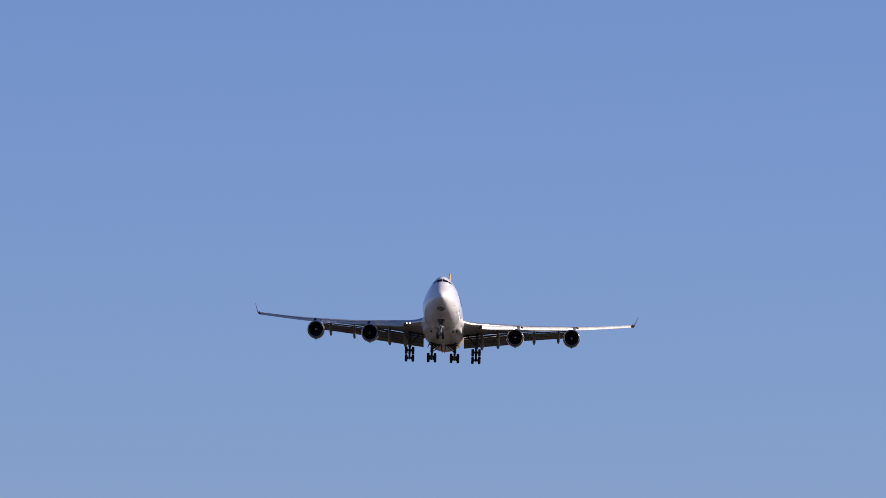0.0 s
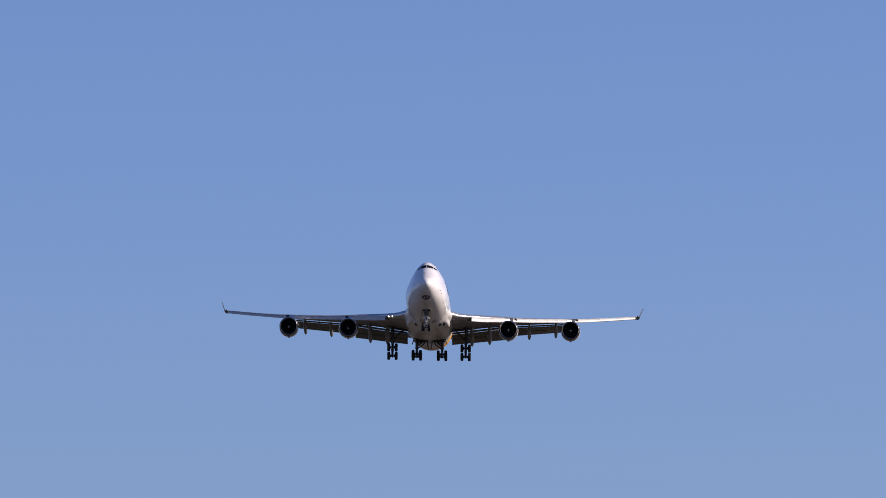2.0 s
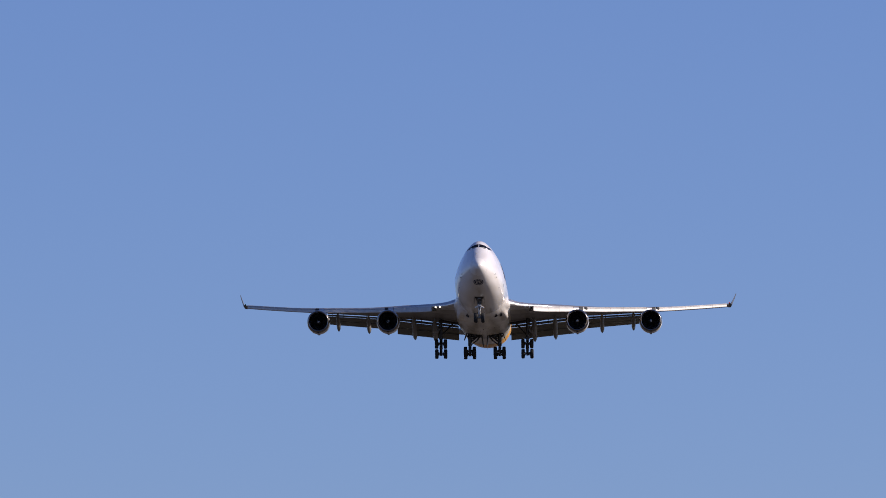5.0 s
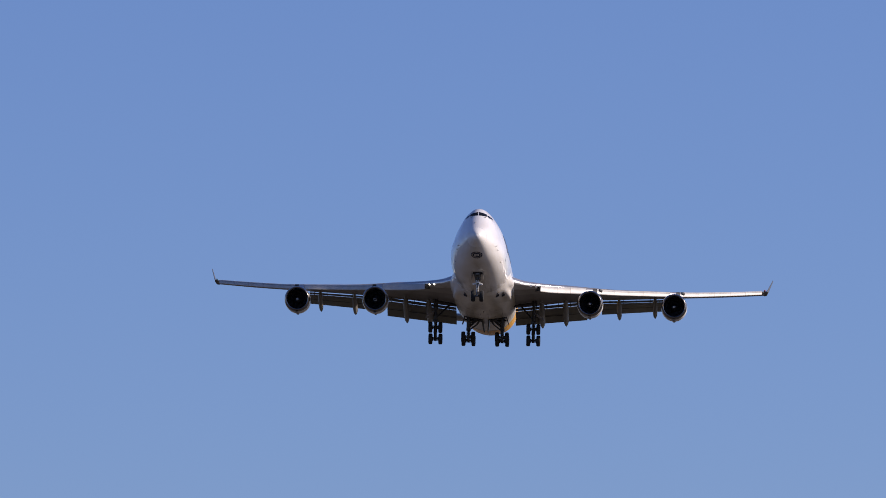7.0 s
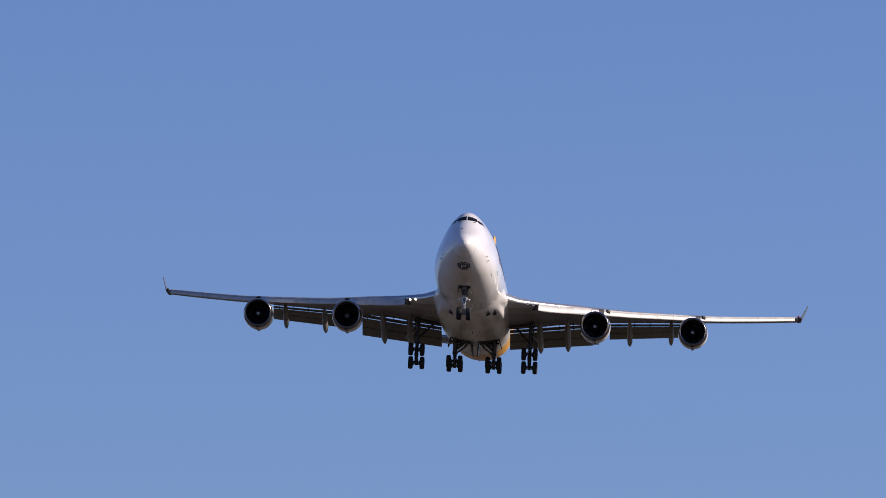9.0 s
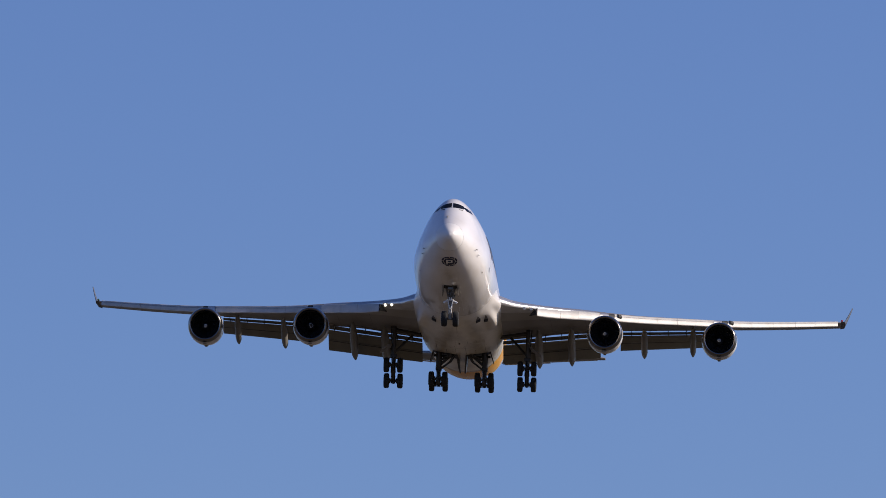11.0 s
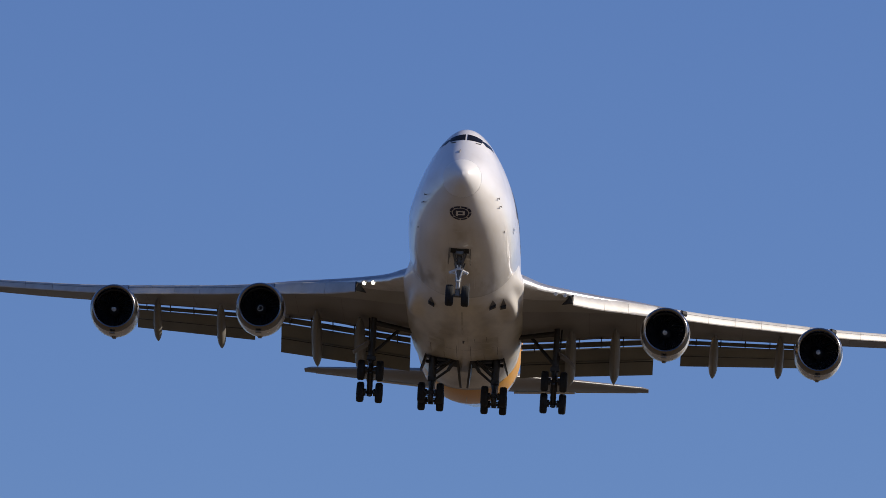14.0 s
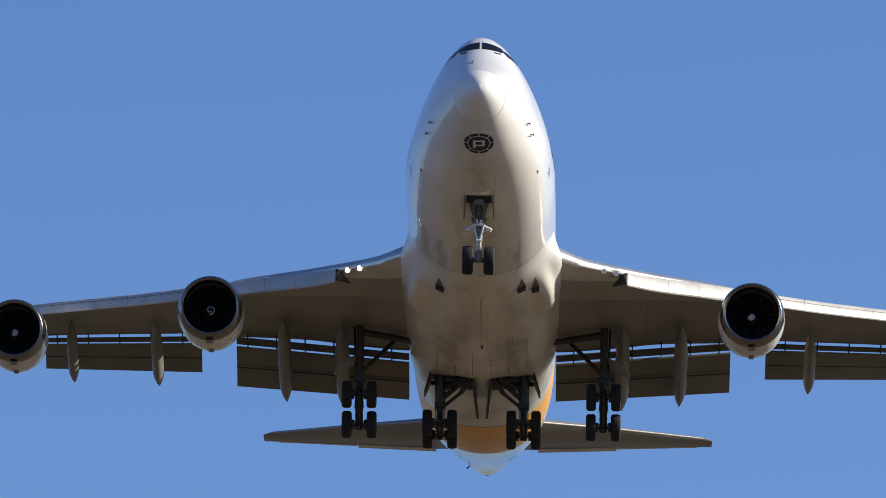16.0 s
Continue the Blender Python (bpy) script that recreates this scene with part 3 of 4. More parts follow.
def engine(s, x, y, z, spiral):
    """Turbofan: cowl with lip, liner, fan, core and pylon. y, z at the inlet lip."""
    def at(d):
        return (s * x, y, z + 0.09 + 0.035 * d)
    bm = bmesh.new()
    revolve(bm, [(0.60, 1.430), (0.8, 1.447), (1.3, 1.47), (2.0, 1.46), (2.8, 1.40), (3.5, 1.27), (3.95, 1.16), (3.95, 1.12), (3.3, 1.15)], at, scarf=0.11)
    cowl = part("engine", bm, COWL, aircraft, "white turbofan engine with a dark inlet lip")
    bm = bmesh.new()
    revolve(bm, [(0.59, 1.436), (0.44, 1.422), (0.3, 1.395), (0.16, 1.348), (0.08, 1.325), (0.02, 1.29), (0.0, 1.25), (0.02, 1.20), (0.09, 1.145), (0.2, 1.115), (0.34, 1.10)], at, scarf=0.11)
    part("inlet_lip", bm, LIP, cowl, "bare metal inlet lip")
    bm = bmesh.new()
    revolve(bm, [(0.34, 1.099), (0.7, 1.13), (1.3, 1.18), (1.9, 1.18), (1.9, 0.3)], at, scarf=0.11)
    part("inlet_liner", bm, LINER, cowl)
    bm = bmesh.new()
    revolve(bm, [(3.0, 0.98), (3.9, 0.92), (4.8, 0.72), (5.3, 0.58), (5.3, 0.5)], at, n=32)
    part("core_cowl", bm, HOT, cowl)
    bm = bmesh.new()
    revolve(bm, [(4.6, 0.42), (5.4, 0.36), (5.9, 0.2), (6.2, 0.02)], at, n=24)
    part("exhaust_plug", bm, HOT, cowl)
    bulge("chin_blister", (s * x, y + 1.8, z - 1.22), (0.30, 0.6, 0.10), cowl, COWL)
    bm = bmesh.new()
    box(bm, (s * x + 0.02, y + 2.3, z - 1.28), (0.22, 0.5, 0.16))
    part("drain_mast", bm, POD, cowl)
    bm = bmesh.new()
    box(bm, (s * x, y + 0.62, z - 1.415), (0.34, 0.30, 0.05))
    part("latch_panel", bm, POD, cowl)
    # Pylon from the top of the cowl back under the wing.
    ly, lz = lerp(PLAN, x)[:2]
    bm = bmesh.new()
    rings = []
    for d, w, za, zb in ((y + 1.5, 0.05, z + 1.3, z + 1.48), (y + 2.3, 0.18, z + 1.2, z + 1.52), (y + 3.6, 0.24, z + 1.0, z + 1.62), (ly - 0.1, 0.26, z + 0.7, lz - 0.12), (ly + 1.2, 0.26, z + 0.6, lz + 0.1), (ly + 3.2, 0.2, lz - 0.9, lz), (ly + 4.6, 0.05, lz - 0.5, lz)):
        rings.append([(s * x - w, d, za), (s * x - w, d, zb - 0.06), (s * x - w * 0.5, d, zb), (s * x + w * 0.5, d, zb), (s * x + w, d, zb - 0.06), (s * x + w, d, za)])
    loft(bm, rings)
    part("pylon", bm, COWL, cowl, "white engine pylon")
    # Rotor: blades, hub cone and its white spiral mark.
    rotor = bmesh.new()
    rows = []
    for r, tw, deep in ((0.30, 0.0, 0.10), (0.5, 0.06, 0.10), (0.8, 0.16, 0.08), (1.165, 0.30, 0.06)):
        rows.append([(r * math.sin(2 * math.pi * i / 114 + tw), deep * (-1, 1, 0.2)[i % 3], r * math.cos(2 * math.pi * i / 114 + tw)) for i in range(114)])
    loft(rotor, rows, caps=False)
    cone = [(-0.62, 0.015), (-0.55, 0.07), (-0.4, 0.17), (-0.2, 0.28), (0.1, 0.35)]
    revolve(rotor, cone, n=24, mat=1)
    turns = []
    for i in range(31):
        u = i / 30
        a, d = u * 2 * math.pi * 1.15, -0.52 + 0.20 * u
        r = 0.095 + 0.5 * (d + 0.52)
        turns.append([(q * math.sin(a), -0.655 + 1.3 * q, q * math.cos(a)) for q in ((r - 0.018, r + 0.022) if spiral else (0.005, 0.09 + 0.09 * u))])
    vs = [[rotor.verts.new(p) for p in row] for row in turns]
    for p, q in zip(vs, vs[1:]):
        rotor.faces.new((p[0], p[1], q[1], q[0])).material_index = 2
    fan = part("fan", rotor, [BLADE, DARK, BRIGHT], cowl, "dark fan with a white mark on its hub")
    fan.location = (s * x, y + 1.3, z + 0.12)
    return fan


def wheel(parent, c, r, wide):
    x, y, z = c
    bm = bmesh.new()
    h = wide / 2
    rings = []
    prof = [(-h * 0.72, r * 0.52), (-h, r * 0.66), (-h, r * 0.82), (-h * 0.82, r * 0.95), (-h * 0.4, r), (-h * 0.08, r), (-h * 0.05, r * 0.985), (h * 0.05, r * 0.985), (h * 0.08, r), (h * 0.4, r), (h * 0.82, r * 0.95), (h, r * 0.82), (h, r * 0.66), (h * 0.72, r * 0.52)]
    for d, q in prof:
        rings.append([(x + d, y + q * math.sin(2 * math.pi * i / 32), z + q * math.cos(2 * math.pi * i / 32)) for i in range(32)])
    loft(bm, rings)
    part("tyre", bm, TYRE, parent, "worn black tyre")
    bm = bmesh.new()
    rod(bm, (x - h * 0.8, y, z), (x + h * 0.8, y, z), r * 0.5, n=20)
    rod(bm, (x - h * 0.95, y, z), (x + h * 0.95, y, z), r * 0.2, n=12)
    part("wheel_hub", bm, STRUT, parent)


fans = []
for s in (-1, 1):
    w = wing(s)
    spans = [(6.45, 8.3), (8.3, 9.7), (9.7, 11.42), (12.6, 14.5), (14.5, 16.1), (16.1, 17.7), (17.7, 19.2), (19.2, 20.65), (21.8, 23.8), (23.8, 25.6), (25.6, 27.4), (27.4, 29.1), (29.1, 30.95)]
    for x0, x1 in spans:
        krueger(s, w, x0 + 0.007, x1 - 0.007)
    for x0, x1, m in ((6.40, 6.452, DARK), (11.45, 12.12, POLISH), (12.15, 12.57, DARK), (20.68, 21.32, POLISH), (21.35, 21.77, DARK)):
        krueger(s, w, x0, x1, m)
    if s > 0:
        # Port-only black plug beside each pylon: shade on the flap row's end as colour.
        for x in (12.98, 22.08):
            ly, lz = lerp(PLAN, x)[:2]
            bm = bmesh.new()
            rod(bm, (x - 0.16, ly - 0.30, lz - 0.03), (x + 0.10, ly - 0.10, lz - 0.06), 0.20, 0.20, n=16)
            part("shaded_flap_end", bm, DARK, w)
    flap_set(s, w, 3.34, 11.32, 0.80, 0.86)
    trailing_panel(s, w, 3.34, 11.3, 0.03, 0.19)
    flap_set(s, w, 12.95, 20.45, 0.64, 0.55, 0.05)
    trailing_panel(s, w, 12.95, 20.4, 0.02, 0.04)
    canoe(s, w, 6.35, 30.6, -2.0, 38.4, -3.75, 0.42)
    canoe(s, w, 9.0, 31.5, -1.55, 38.75, -3.43, 0.40)
    canoe(s, w, 14.95, 34.9, -0.8, 40.4, -2.3, 0.34)
    canoe(s, w, 18.95, 37.4, -0.1, 41.8, -1.8, 0.32)
    winglet(s, w)
    bm = bmesh.new()
    bmesh.ops.create_uvsphere(bm, u_segments=12, v_segments=8, radius=1, matrix=Matrix.Translation((s * 31.28, 46.05, 2.40)) @ Matrix.Diagonal((0.09, 0.22, 0.07, 1)))
    part("navigation_light", bm, RED_LENS if s > 0 else GREEN_LENS, w, "red navigation light lens" if s > 0 else "green navigation light lens")
    # Lighter painted skin behind the inner leading edge.
    bm = bmesh.new()
    rows = []
    for i in range(43):
        x = 3.2 + 8.4 * i / 42
        top = 0.36 - 0.24 * i / 42
        rows.append([mirrored(wing_at(x, u * top, -1) - Vector((0, 0, 0.010)), s) for u in (0.12, 0.18, 0.25, 0.37, 0.5, 0.62, 0.75, 0.87, 1.0)])
    loft(bm, rows, closed=False)
    part("front_skin_panel", bm, FRONT, w, "lighter grey front wing skin")
    # Skin seams under the wing.
    for u0 in (0.30, 0.62):
        bm = bmesh.new()
        rows = []
        for i in range(25):
            x = 4.0 + 26.0 * i / 24
            rows.append([mirrored(wing_at(x, u0 + d, -1) - Vector((0, 0, 0.006)), s) for d in (0, 0.025 / (lerp(PLAN, x)[2] - lerp(PLAN, x)[0]))])
        loft(bm, rows, closed=False)
        part("wing_seam", bm, SEAM, w)
    for x in (7.4, 10.2, 13.6, 16.6, 19.6, 23.2, 26.2):
        bm = bmesh.new()
        loft(bm, [[mirrored(wing_at(x + d, 0.06 + 0.86 * i / 10, -1) - Vector((0, 0, 0.006)), s) for d in (0, 0.02)] for i in range(11)], closed=False)
        part("wing_seam", bm, SEAM, w)
    # Polished inner leading edge skin.
    bm = bmesh.new()
    rows = []
    for i in range(41):
        x = 3.2 + 8.0 * i / 40
        reach_back = 0.045 + 0.095 * max(0, 1 - i / 16)
        rows.append([mirrored(wing_at(x, min(u, reach_back), q) + Vector((0, -0.02, 0.02 * q)), s) for u, q in ((0.08, 1), (0.04, 1), (0.015, 1), (0.004, 1), (0.0, 1), (0.004, -1), (0.015, -1), (0.04, -1), (0.08, -1), (0.14, -1))])
    loft(bm, rows, closed=False)
    part("polished_edge", bm, POLISH, w, "bare polished inner leading edge")
    # Landing lamps in the inner leading edge.
    for x in (5.38, 5.93):
        p = wing_at(x, 0.0, 1)
        bm = bmesh.new()
        rod(bm, (s * x, p.y + 0.12, p.z - 0.13), (s * x, p.y - 0.03, p.z - 0.13), 0.11 if s < 0 else 0.12, n=16)
        part("landing_light", bm, LAMP if s < 0 else BRIGHT, w, "lit landing light" if s < 0 else "unlit landing light lens")
    # Dark open end of the leading edge flap row.
    p = wing_at(6.6, 0.0, -1)
    bm = bmesh.new()
    slab(bm, [(s * 6.44, p.y - 0.65, p.z - 0.64), (s * 6.25, p.y - 0.25, p.z - 0.10), (s * 5.80, p.y - 0.05, p.z - 0.64)], 0.05)
    part("flap_end_rib", bm, DARK, w)
    # Tailplane.
    bm = bmesh.new()
    rings = []
    for x, y0, y1, z, th in ((0.6, 54.9, 64.4, 0.75, 0.95), (2.4, 57.1, 65.1, 0.97, 0.8), (6.5, 61.35, 66.8, 1.64, 0.5), (10.6, 66.1, 68.6, 2.36, 0.27), (11.05, 66.9, 68.75, 2.43, 0.14)):
        prof = [(0, 0), (0.02, 0.3), (0.1, 0.75), (0.3, 1), (0.6, 0.75), (1, 0.05)]
        rings.append([(s * x, y0 + (y1 - y0) * u, z + q * th / 2 + (u - 0.5) * (y1 - y0) * 0.085) for u, q in prof] + [(s * x, y0 + (y1 - y0) * u, z - q * th / 2 + (u - 0.5) * (y1 - y0) * 0.085) for u, q in prof[:0:-1]])
    loft(bm, rings)
    tp = part("tailplane", bm, WING, aircraft, "swept grey tailplane")
    bm = bmesh.new()
    rod(bm, (s * 2.6, 57.35, 0.66), (s * 6.5, 61.40, 1.42), 0.055, 0.05, n=10)
    rod(bm, (s * 6.5, 61.40, 1.42), (s * 10.6, 66.13, 2.255), 0.05, 0.04, n=10)
    part("leading_edge", bm, FRONT, tp, "bare metal tailplane edge")
    # Elevators, with the sunlit look carried by their light colour.
    for x0, x1, droop in ((2.5, 6.35, 0.08), (6.42, 10.35, 0.0)):
        front, rear = [[(64.3 + 0.494 * (x - 2.6), 1.11 + 0.162 * (x - 2.6)) for x in (x0, x1)], [(65.2 + 0.43 * (x - 2.6), 1.29 + 0.147 * (x - 2.6) - droop) for x in (x0, x1)]]
        bm = bmesh.new()
        slab(bm, [(s * x0, *front[0]), (s * x1, *front[1]), (s * x1, *rear[1]), (s * x0, *rear[0])], 0.05)
        part("elevator", bm, SUNLIT, tp, "grey elevator coloured as if sunlit")
    fans.append(engine(s, 11.97, 22.3, -3.52, s < 0))
    fans.append(engine(s, 21.2, 31.6, -2.12, False))

# Fin.
bm = bmesh.new()
rings = []
for z, y0, y1, th in ((2.3, 52.5, 66.8, 1.1), (5.0, 55.6, 67.3, 0.85), (9.0, 60.1, 68.1, 0.55), (12.2, 63.7, 68.8, 0.34), (12.45, 64.3, 68.7, 0.2)):
    prof = [(0, 0), (0.02, 0.35), (0.1, 0.75), (0.3, 1), (0.6, 0.75), (1, 0.05)]
    rings.append([(q * th / 2, y0 + (y1 - y0) * u, z) for u, q in prof] + [(-q * th / 2, y0 + (y1 - y0) * u, z) for u, q in prof[:0:-1]])
loft(bm, rings)
part("fin", bm, YELLOW, aircraft, "yellow painted tail fin")


# ---- landing gear ----
def nose_gear():
    bm = bmesh.new()
    rod(bm, (0, 6.9, -2.6), (0, 7.35, -4.6), 0.17, n=14)
    rod(bm, (-0.3, 7.42, -5.41), (0.3, 7.42, -5.41), 0.10, n=12)
    for s in (-1, 1):
        rod(bm, (s * 0.42, 6.6, -2.9), (s * 0.08, 7.1, -4.0), 0.06)
        rod(bm, (s * 0.35, 8.6, -3.0), (s * 0.06, 7.3, -4.4), 0.05)
        rod(bm, (s * 0.24, 6.6, -2.95), (s * 0.20, 6.95, -3.75), 0.035)
    for z in (-3.35, -3.6):
        rod(bm, (-0.26, 6.85, z), (0.26, 6.85, z), 0.035)
    box(bm, (0, 6.45, -3.12), (0.44, 0.3, 0.22))
    gear = part("nose_gear", bm, NOSE_STRUT, aircraft, "twin-wheel nose gear on a long strut")
    bm = bmesh.new()
    rod(bm, (0, 7.34, -4.55), (0, 7.42, -5.41), 0.13, n=14)
    box(bm, (0, 7.42, -5.30), (0.30, 0.34, 0.34))
    part("oleo", bm, FRONT, gear, "grey sliding lower strut")
    bm = bmesh.new()
    for s in (-1, 1):
        rod(bm, (s * 0.21, 6.98, -3.98), (s * 0.045, 7.08, -4.66), 0.04)
        rod(bm, (s * 0.05, 7.05, -4.62), (s * 0.09, 7.18, -5.05), 0.04)
        rod(bm, (s * 0.14, 7.05, -3.98), (s * 0.44, 7.1, -4.12), 0.075)
        rod(bm, (s * 0.44, 7.1, -4.12), (s * 0.53, 7.1, -4.19), 0.095)
        rod(bm, (s * 0.50, 7.1, -4.16), (s * 0.10, 7.1, -4.24), 0.03)
        rod(bm, (s * 0.10, 6.95, -3.75), (s * 0.03, 6.98, -4.0), 0.045)
    rod(bm, (-0.24, 6.98, -3.97), (0.24, 6.98, -3.97), 0.05)
    rod(bm, (-0.09, 7.02, -4.66), (0.09, 7.02, -4.66), 0.06)
    part("steering_unit", bm, BRIGHT, gear, "white steering cylinders and torque link")
    for s in (-1, 1):
        wheel(gear, (s * 0.455, 7.42, -5.41), 0.62, 0.46)
    for s in (-1, 1):
        bm = bmesh.new()
        slab(bm, [(s * 0.60, 5.9, -2.98), (s * 0.60, 7.4, -3.2), (s * 0.63, 7.2, -3.66), (s * 0.63, 6.7, -3.62)], 0.05)
        part("bay_door", bm, POD, gear)
    bm = bmesh.new()
    loft(bm, [[skin(y, a, 0.015) for a in (-0.14, -0.07, 0, 0.07, 0.14)] for y in (6.0, 6.2, 6.4, 6.65)], closed=False)
    part("gear_bay", bm, DARK, gear)


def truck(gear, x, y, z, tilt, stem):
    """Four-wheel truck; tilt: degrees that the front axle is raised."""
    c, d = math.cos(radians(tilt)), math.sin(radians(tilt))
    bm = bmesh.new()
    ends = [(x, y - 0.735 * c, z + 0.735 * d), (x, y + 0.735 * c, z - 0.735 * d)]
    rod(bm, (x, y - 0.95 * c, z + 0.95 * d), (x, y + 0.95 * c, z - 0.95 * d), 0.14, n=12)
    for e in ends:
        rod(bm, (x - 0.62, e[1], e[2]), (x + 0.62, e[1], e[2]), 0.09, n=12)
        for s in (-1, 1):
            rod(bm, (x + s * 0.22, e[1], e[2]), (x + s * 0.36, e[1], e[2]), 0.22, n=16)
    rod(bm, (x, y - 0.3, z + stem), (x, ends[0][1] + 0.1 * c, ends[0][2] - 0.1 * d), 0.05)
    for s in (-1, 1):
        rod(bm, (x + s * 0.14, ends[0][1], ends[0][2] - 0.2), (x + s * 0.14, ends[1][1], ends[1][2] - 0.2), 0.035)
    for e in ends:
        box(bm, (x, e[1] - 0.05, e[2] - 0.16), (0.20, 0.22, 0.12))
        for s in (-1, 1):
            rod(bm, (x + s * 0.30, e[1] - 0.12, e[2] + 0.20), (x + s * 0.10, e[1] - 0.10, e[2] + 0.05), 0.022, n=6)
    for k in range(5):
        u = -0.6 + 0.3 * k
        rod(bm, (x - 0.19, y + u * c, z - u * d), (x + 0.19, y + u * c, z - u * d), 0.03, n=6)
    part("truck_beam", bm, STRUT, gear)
    bm = bmesh.new()
    for s in (-1, 1):
        for k in range(3):
            a, b = 0.9 - 0.3 * k, 0.6 - 0.3 * k
            rod(bm, (x + s * (0.17 + 0.03 * (k % 2)), y - 0.2, z + stem * a), (x + s * (0.20 - 0.03 * (k % 2)), y - 0.2, z + stem * b), 0.02, n=6)
    rod(bm, (x, y - 0.18, z + 0.1), (x, y - 0.18, z + stem * 0.42), 0.085, n=12)
    part("hydraulic_line", bm, NOSE_STRUT, gear, "grey hoses and bright piston rod")
    for e in ends:
        for s in (-1, 1):
            wheel(gear, (x + s * 0.56, e[1], e[2]), 0.615, 0.44)


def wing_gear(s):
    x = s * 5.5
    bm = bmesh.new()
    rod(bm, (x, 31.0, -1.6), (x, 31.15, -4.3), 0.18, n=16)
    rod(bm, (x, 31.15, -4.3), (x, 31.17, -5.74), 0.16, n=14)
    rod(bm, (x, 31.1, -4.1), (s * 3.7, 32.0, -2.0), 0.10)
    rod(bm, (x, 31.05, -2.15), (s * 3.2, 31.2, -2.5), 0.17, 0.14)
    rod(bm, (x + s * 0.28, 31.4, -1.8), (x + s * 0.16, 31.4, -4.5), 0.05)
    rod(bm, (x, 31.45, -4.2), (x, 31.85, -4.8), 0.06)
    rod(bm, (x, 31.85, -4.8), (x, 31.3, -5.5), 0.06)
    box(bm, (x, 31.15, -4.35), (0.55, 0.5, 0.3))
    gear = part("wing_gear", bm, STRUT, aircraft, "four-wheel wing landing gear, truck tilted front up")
    truck(gear, x, 31.17, -5.74, 52, 1.3)
    bm = bmesh.new()
    slab(bm, [(x + s * 0.18, 30.7, -3.32), (x + s * 0.18, 31.7, -3.42), (x + s * 0.7, 31.75, -3.72), (x + s * 1.15, 31.6, -4.02), (x + s * 1.12, 30.9, -3.97), (x + s * 0.65, 30.7, -3.6)], 0.06)
    part("gear_door", bm, WING, gear, "grey tilted gear leg door")


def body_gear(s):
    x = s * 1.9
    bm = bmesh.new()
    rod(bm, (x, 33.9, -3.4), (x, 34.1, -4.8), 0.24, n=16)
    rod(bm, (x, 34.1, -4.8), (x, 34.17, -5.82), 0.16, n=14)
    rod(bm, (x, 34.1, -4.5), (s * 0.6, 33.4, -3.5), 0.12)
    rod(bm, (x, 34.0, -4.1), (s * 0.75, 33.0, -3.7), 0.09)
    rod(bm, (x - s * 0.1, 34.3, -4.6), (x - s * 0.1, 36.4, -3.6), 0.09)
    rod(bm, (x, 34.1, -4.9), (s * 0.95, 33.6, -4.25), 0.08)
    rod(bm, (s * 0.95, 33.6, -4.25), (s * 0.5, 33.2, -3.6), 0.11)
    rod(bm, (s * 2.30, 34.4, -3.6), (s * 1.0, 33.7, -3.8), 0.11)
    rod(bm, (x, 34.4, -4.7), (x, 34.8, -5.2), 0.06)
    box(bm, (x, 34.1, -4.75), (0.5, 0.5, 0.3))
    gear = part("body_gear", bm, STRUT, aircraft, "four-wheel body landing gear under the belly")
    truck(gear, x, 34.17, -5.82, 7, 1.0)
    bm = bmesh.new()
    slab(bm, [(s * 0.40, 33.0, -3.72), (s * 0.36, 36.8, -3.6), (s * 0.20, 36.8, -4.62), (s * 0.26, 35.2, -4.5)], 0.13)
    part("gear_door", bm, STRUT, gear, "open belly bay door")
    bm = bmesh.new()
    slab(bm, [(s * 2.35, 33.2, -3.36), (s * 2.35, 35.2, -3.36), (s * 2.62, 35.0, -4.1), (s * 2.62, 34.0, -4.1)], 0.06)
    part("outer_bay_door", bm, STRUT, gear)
    bm = bmesh.new()
    loft(bm, [[belly(s * (0.42 + 1.95 * i / 8), 33.0 + (1.2 * max(0, i - 3) / 5) * (1 - j / 4) + 2.3 * j / 4, 0.02) for i in range(9)] for j in range(5)], closed=False)
    part("gear_bay", bm, DARK, gear)


nose_gear()
for s in (-1, 1):
    wing_gear(s)
    body_gear(s)

# ---- cockpit windows ----
def pane(cells):
    return patch("cockpit_window", cells, GLASS, fuselage, 0.014, "dark cockpit window")


TOP = math.pi
for s in (-1, 1):
    def at_x(y, x):
        """Angle on the upper skin at which the skin lies x to the side."""
        lo, hi = 1.6, TOP
        for _ in range(40):
            mid = (lo + hi) / 2
            if skin(y, mid).x > x:
                lo = mid
            else:
                hi = mid
        return s * lo
    n = 6
    front = []
    for i in range(n):
        for j in range(3):
            quad = []
            for di, dj in ((0, 0), (1, 0), (1, 1), (0, 1)):
                u, v = (i + di) / n, (j + dj) / 3
                x = 0.05 + 0.86 * u
                y = 4.30 + 0.38 * u * u + v * (0.60 - 0.12 * u)
                quad.append((y, at_x(y, x)))
            front.append(quad)
    pane(front)
    for y0, y1, xa, xb in ((4.85, 5.45, 0.95, 0.42), (5.52, 6.05, 0.62, 0.36)):
        cells = []
        for i in range(4):
            quad = []
            for di, dj in ((0, 0), (1, 0), (1, 1), (0, 1)):
                y = y0 + (y1 - y0) * (i + di) / 4
                zt = 3.20 - 0.14 * (y - 4.7)
                zb = 2.80 - 0.04 * (y - 4.7)
                z = zb + (zt - zb) * dj
                lo, hi = 1.6, TOP
                for _ in range(40):
                    mid = (lo + hi) / 2
                    if skin(y, mid).z < z:
                        lo = mid
                    else:
                        hi = mid
                quad.append((y, s * lo))
            cells.append(quad)
        pane(cells)

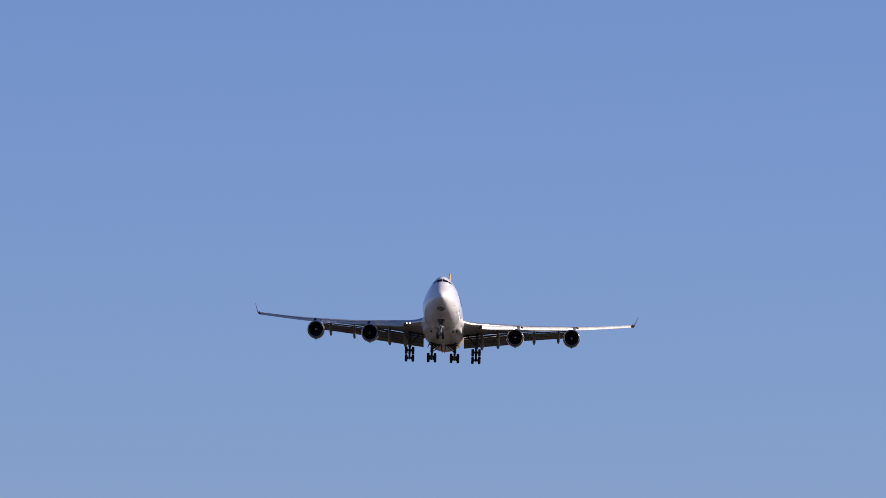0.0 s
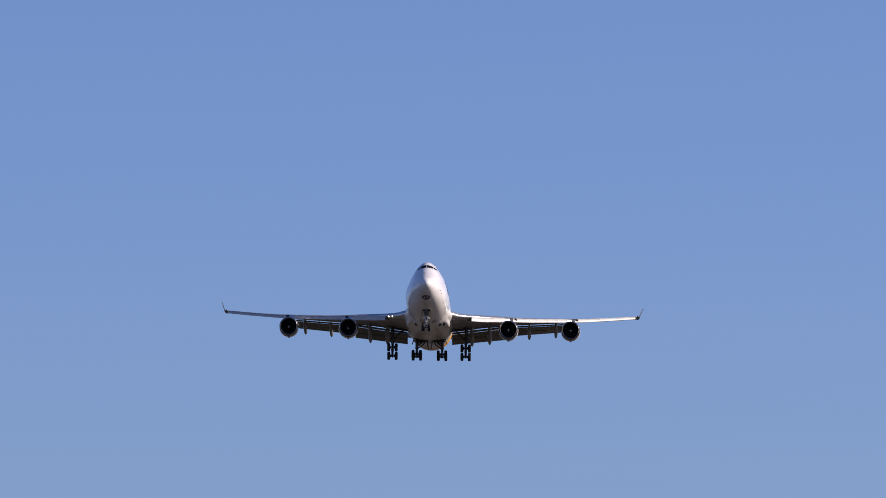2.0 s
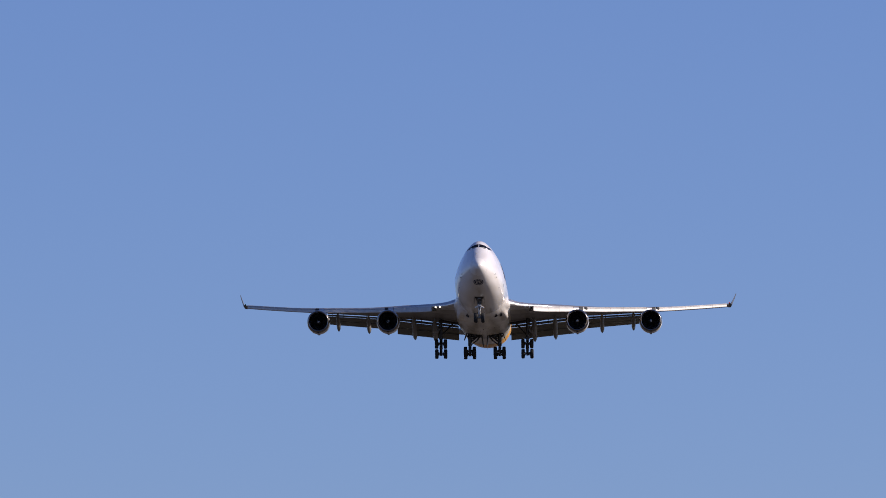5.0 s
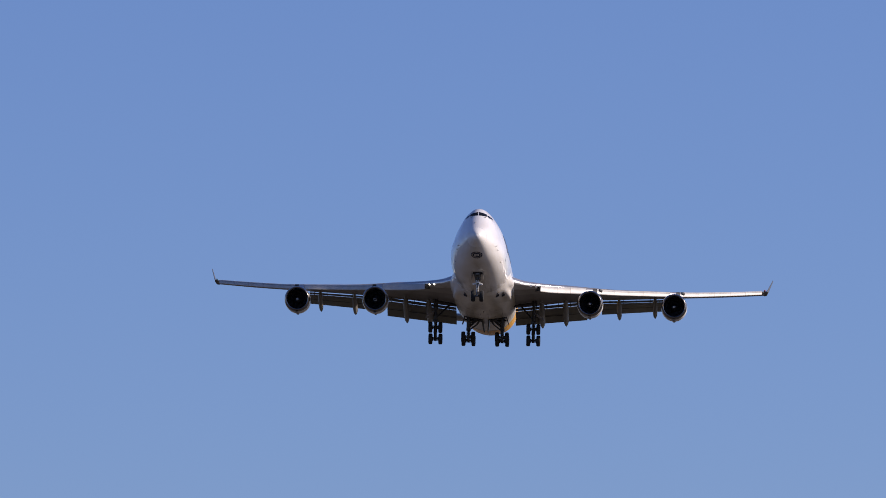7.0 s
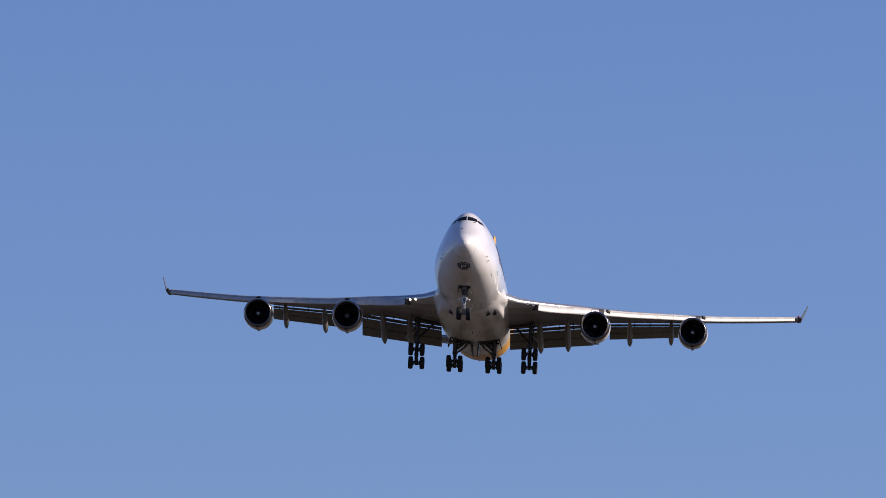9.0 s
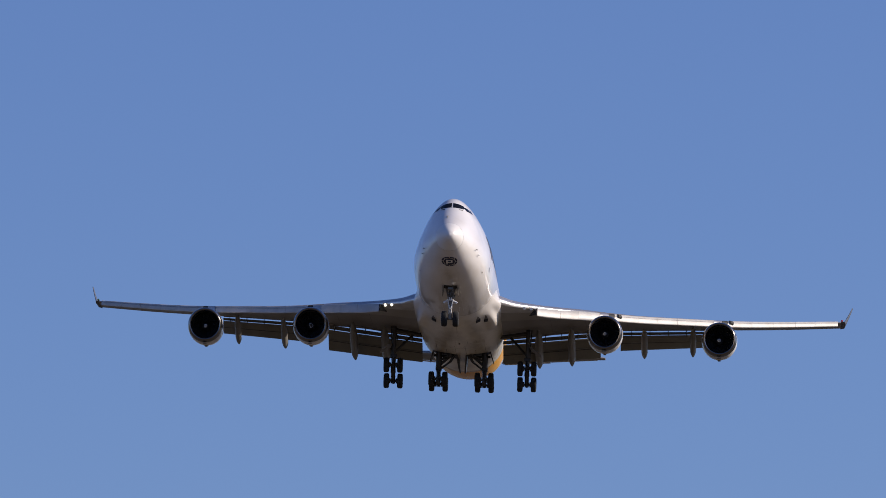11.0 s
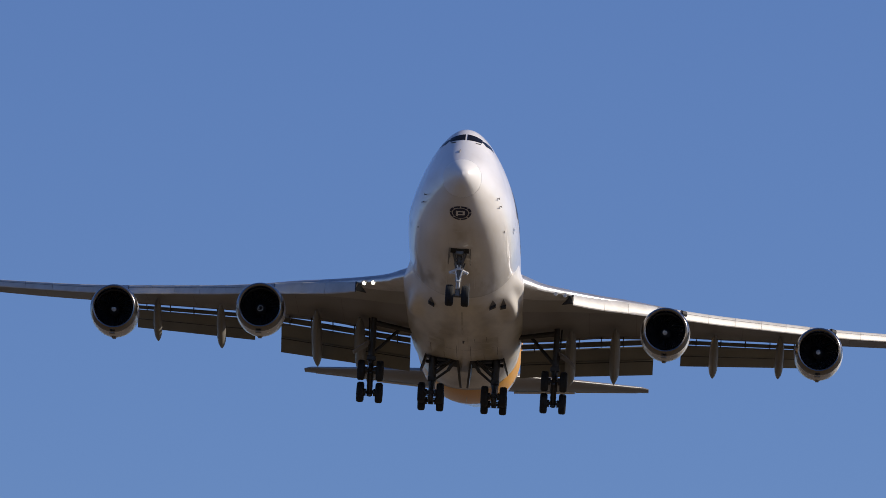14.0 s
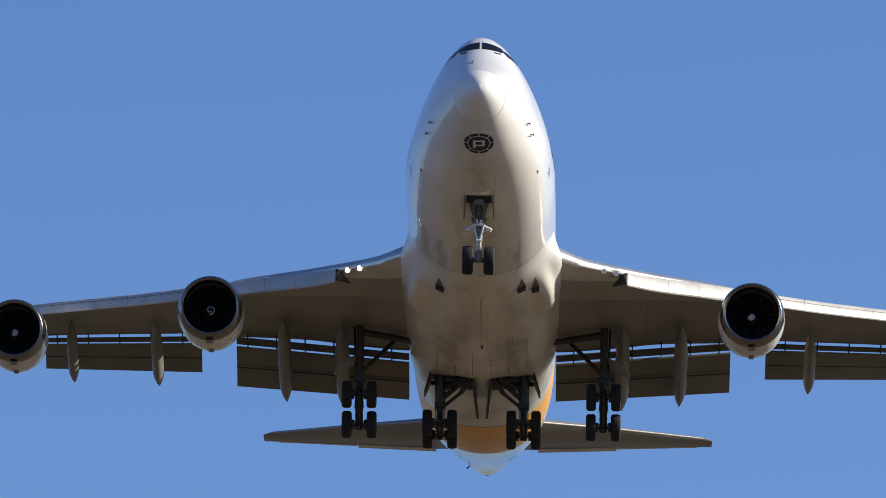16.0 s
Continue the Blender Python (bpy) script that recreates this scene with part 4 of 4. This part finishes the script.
for s in (-1, 1):
    patch("diverter_strip", stripe(0.35, s * 0.80, 1.28, s * 0.72, 0.022, 6), PALE_SEAM, fuselage, 0.006)

# ---- nose emblem: dark ring and oval with a light block ----
def on_belly(x, y):
    w = lerp(BODY, y)[0]
    return (y, math.copysign(math.asin(min(1, abs(x) / w) ** (full(y) / 2)), x))


emblem = []
for k in range(8):
    for i in range(6):
        a0, a1 = [2 * math.pi * (k + 0.06 + 0.88 * (i + d) / 6) / 8 for d in (0, 1)]
        emblem.append([on_belly(r * math.cos(a), 2.52 + 0.84 * r * math.sin(a)) for r, a in ((0.485, a0), (0.62, a0), (0.62, a1), (0.485, a1))])
patch("emblem_ring", emblem, NAVY, fuselage, 0.012, "dark broken oval ring under the nose")
disc = []
for i in range(32):
    a0, a1 = 2 * math.pi * i / 32, 2 * math.pi * (i + 1) / 32
    disc.append([on_belly(r * math.cos(a), 2.52 + 0.84 * r * math.sin(a)) for r, a in ((0.005, a0), (0.44, a0), (0.44, a1), (0.005, a1))])
patch("emblem_oval", disc, NAVY, fuselage, 0.012)
def oblong(x0, y0, x1, y1):
    """Light bar of the emblem in four short quads that follow the skin."""
    out = []
    for k in range(4):
        a, b = x0 + (x1 - x0) * k / 4, x0 + (x1 - x0) * (k + 1) / 4
        out.append([on_belly(x, y) for x, y in ((a, y0), (b, y0), (b, y1), (a, y1))])
    return out


patch("emblem_block", oblong(-0.25, 2.32, 0.24, 2.40) + oblong(-0.25, 2.54, 0.24, 2.62) + oblong(-0.25, 2.40, -0.13, 2.54) + oblong(0.13, 2.40, 0.24, 2.54) + oblong(-0.25, 2.62, -0.13, 2.72), WHITE, fuselage, 0.03)

# ---- livery: yellow rear band and navy marks on the sides ----
band = []
for i in range(60):
    for j in range(6):
        quad = []
        for di, dj in ((0, 0), (1, 0), (1, 1), (0, 1)):
            a = -1.9 + 3.8 * (i + di) / 60
            flat = 9.5 * (1 - math.cos(a)) * math.exp(-(a / 0.75) ** 4)
            y0, y1 = 42.7 + flat - 0.9 * abs(a) ** 1.5, 50.3 + flat - 1.6 * abs(a) ** 1.5
            quad.append((y0 + (y1 - y0) * (j + dj) / 6, a))
        band.append(quad)
patch("yellow_band", band, YELLOW, fuselage, 0.012, "yellow band round the rear body")
for s in (-1, 1):
    patch("small_mark", [[(8.3, s * 1.30), (8.4, s * 1.30), (8.4, s * 1.40), (8.3, s * 1.40)], [(8.65, s * 1.30), (8.75, s * 1.30), (8.75, s * 1.40), (8.65, s * 1.40)]], NAVY, fuselage)
    for k in range(7):
        y = 9.5 + 1.55 * k
        cells = [[(y + 1.05 * (i + di) / 3, s * (1.62 + 0.42 * (j + dj) / 4)) for di, dj in ((0, 0), (1, 0), (1, 1), (0, 1))] for i in range(3) for j in range(4)]
        patch("navy_mark", cells, NAVY, fuselage, 0.012)

# ---- small fittings ----
for s in (-1, 1):
    for y, a in ((3.55, 1.43), (4.05, 1.33)):
        bm = bmesh.new()
        p, q = skin(y, s * a), skin(y, s * a, 0.11)
        rod(bm, p, q, 0.03, 0.022)
        rod(bm, q + Vector((0, 0.10, 0)), q - Vector((0, 0.26, 0)), 0.024, 0.014)
        part("pitot_probe", bm, SEAM, fuselage)
    bm = bmesh.new()
    a = TOP - 0.30
    rod(bm, skin(4.22, s * a, 0.03), skin(4.42, s * (a - 0.14), 0.04), 0.022)
    part("wiper", bm, DARK, fuselage)
    patch("side_door_seam", stripe(8.8, s * 1.42, 8.8, s * 2.0, 0.02) + stripe(9.9, s * 1.42, 9.9, s * 2.0, 0.02), SEAM, fuselage)
    patch("static_port", [[(6.2, s * 1.05), (6.45, s * 1.05), (6.45, s * 1.09), (6.2, s * 1.09)]], SEAM, fuselage)
    patch("vent_mark", stripe(60.1, s * 0.80, 58.9, s * 0.52, 0.20), DARK, fuselage, 0.02)
patch("keel_seam", stripe(4.1, -0.25, 4.1, 0.25, 0.025) + stripe(4.1, -0.25, 5.9, -0.17, 0.025) + stripe(4.1, 0.25, 5.9, 0.17, 0.025) + stripe(8.0, -0.2, 14.0, -0.2, 0.02) + stripe(8.0, 0.2, 14.0, 0.2, 0.02), PALE_SEAM, fuselage, 0.008)
bm = bmesh.new()
rod(bm, (0, 68.5, 1.24), (0, 68.74, 1.25), 0.40, 0.34, n=24)
part("exhaust_outlet", bm, STRUT, fuselage, "dark auxiliary exhaust at the tail tip")
bm = bmesh.new()
p = skin(2.45, -(TOP - 0.20))
slab(bm, [p, p + Vector((0.05, 0.3, 0.16)), p + Vector((0.05, 0.36, 0.28)), p + Vector((0, 0.1, 0.12))], 0.03)
part("nose_fin", bm, SEAM, fuselage)

for y, a, h in ((10.4, 0.0, 0.30), (12.6, 0.12, 0.22), (45.5, 0.0, 0.30)):
    bm = bmesh.new()
    p = skin(y, a)
    slab(bm, [p + Vector((0, -0.2, 0.02)), p + Vector((0, 0.25, 0.02)), p + Vector((0, 0.28, -h)), p + Vector((0, 0.08, -h))], 0.03)
    part("blade_antenna", bm, BRIGHT, fuselage, "small pale blade antenna")

bm = bmesh.new()
p = skin(66.4, -0.95)
rod(bm, p, p + Vector((-0.10, 0.06, -0.08)), 0.035, 0.03)
rod(bm, p + Vector((-0.10, -0.04, -0.08)), p + Vector((-0.12, 0.22, -0.09)), 0.035, 0.02)
part("tail_sensor", bm, STRUT, fuselage, "small dark probe on the tail cone")


def motions():
    walk(aircraft, [(t, pose(*flight(t), -up, bank, head)) for t, up, bank, head in ATTITUDE])
    for k, fan in enumerate(fans):
        spot = fan.location.copy()
        walk(fan, [(0.5 * i, Matrix.Translation(spot) @ pose(0, 0, 0, 0, (72 * i + 40 * k) % 360, 0)) for i in range(33)])


motions()
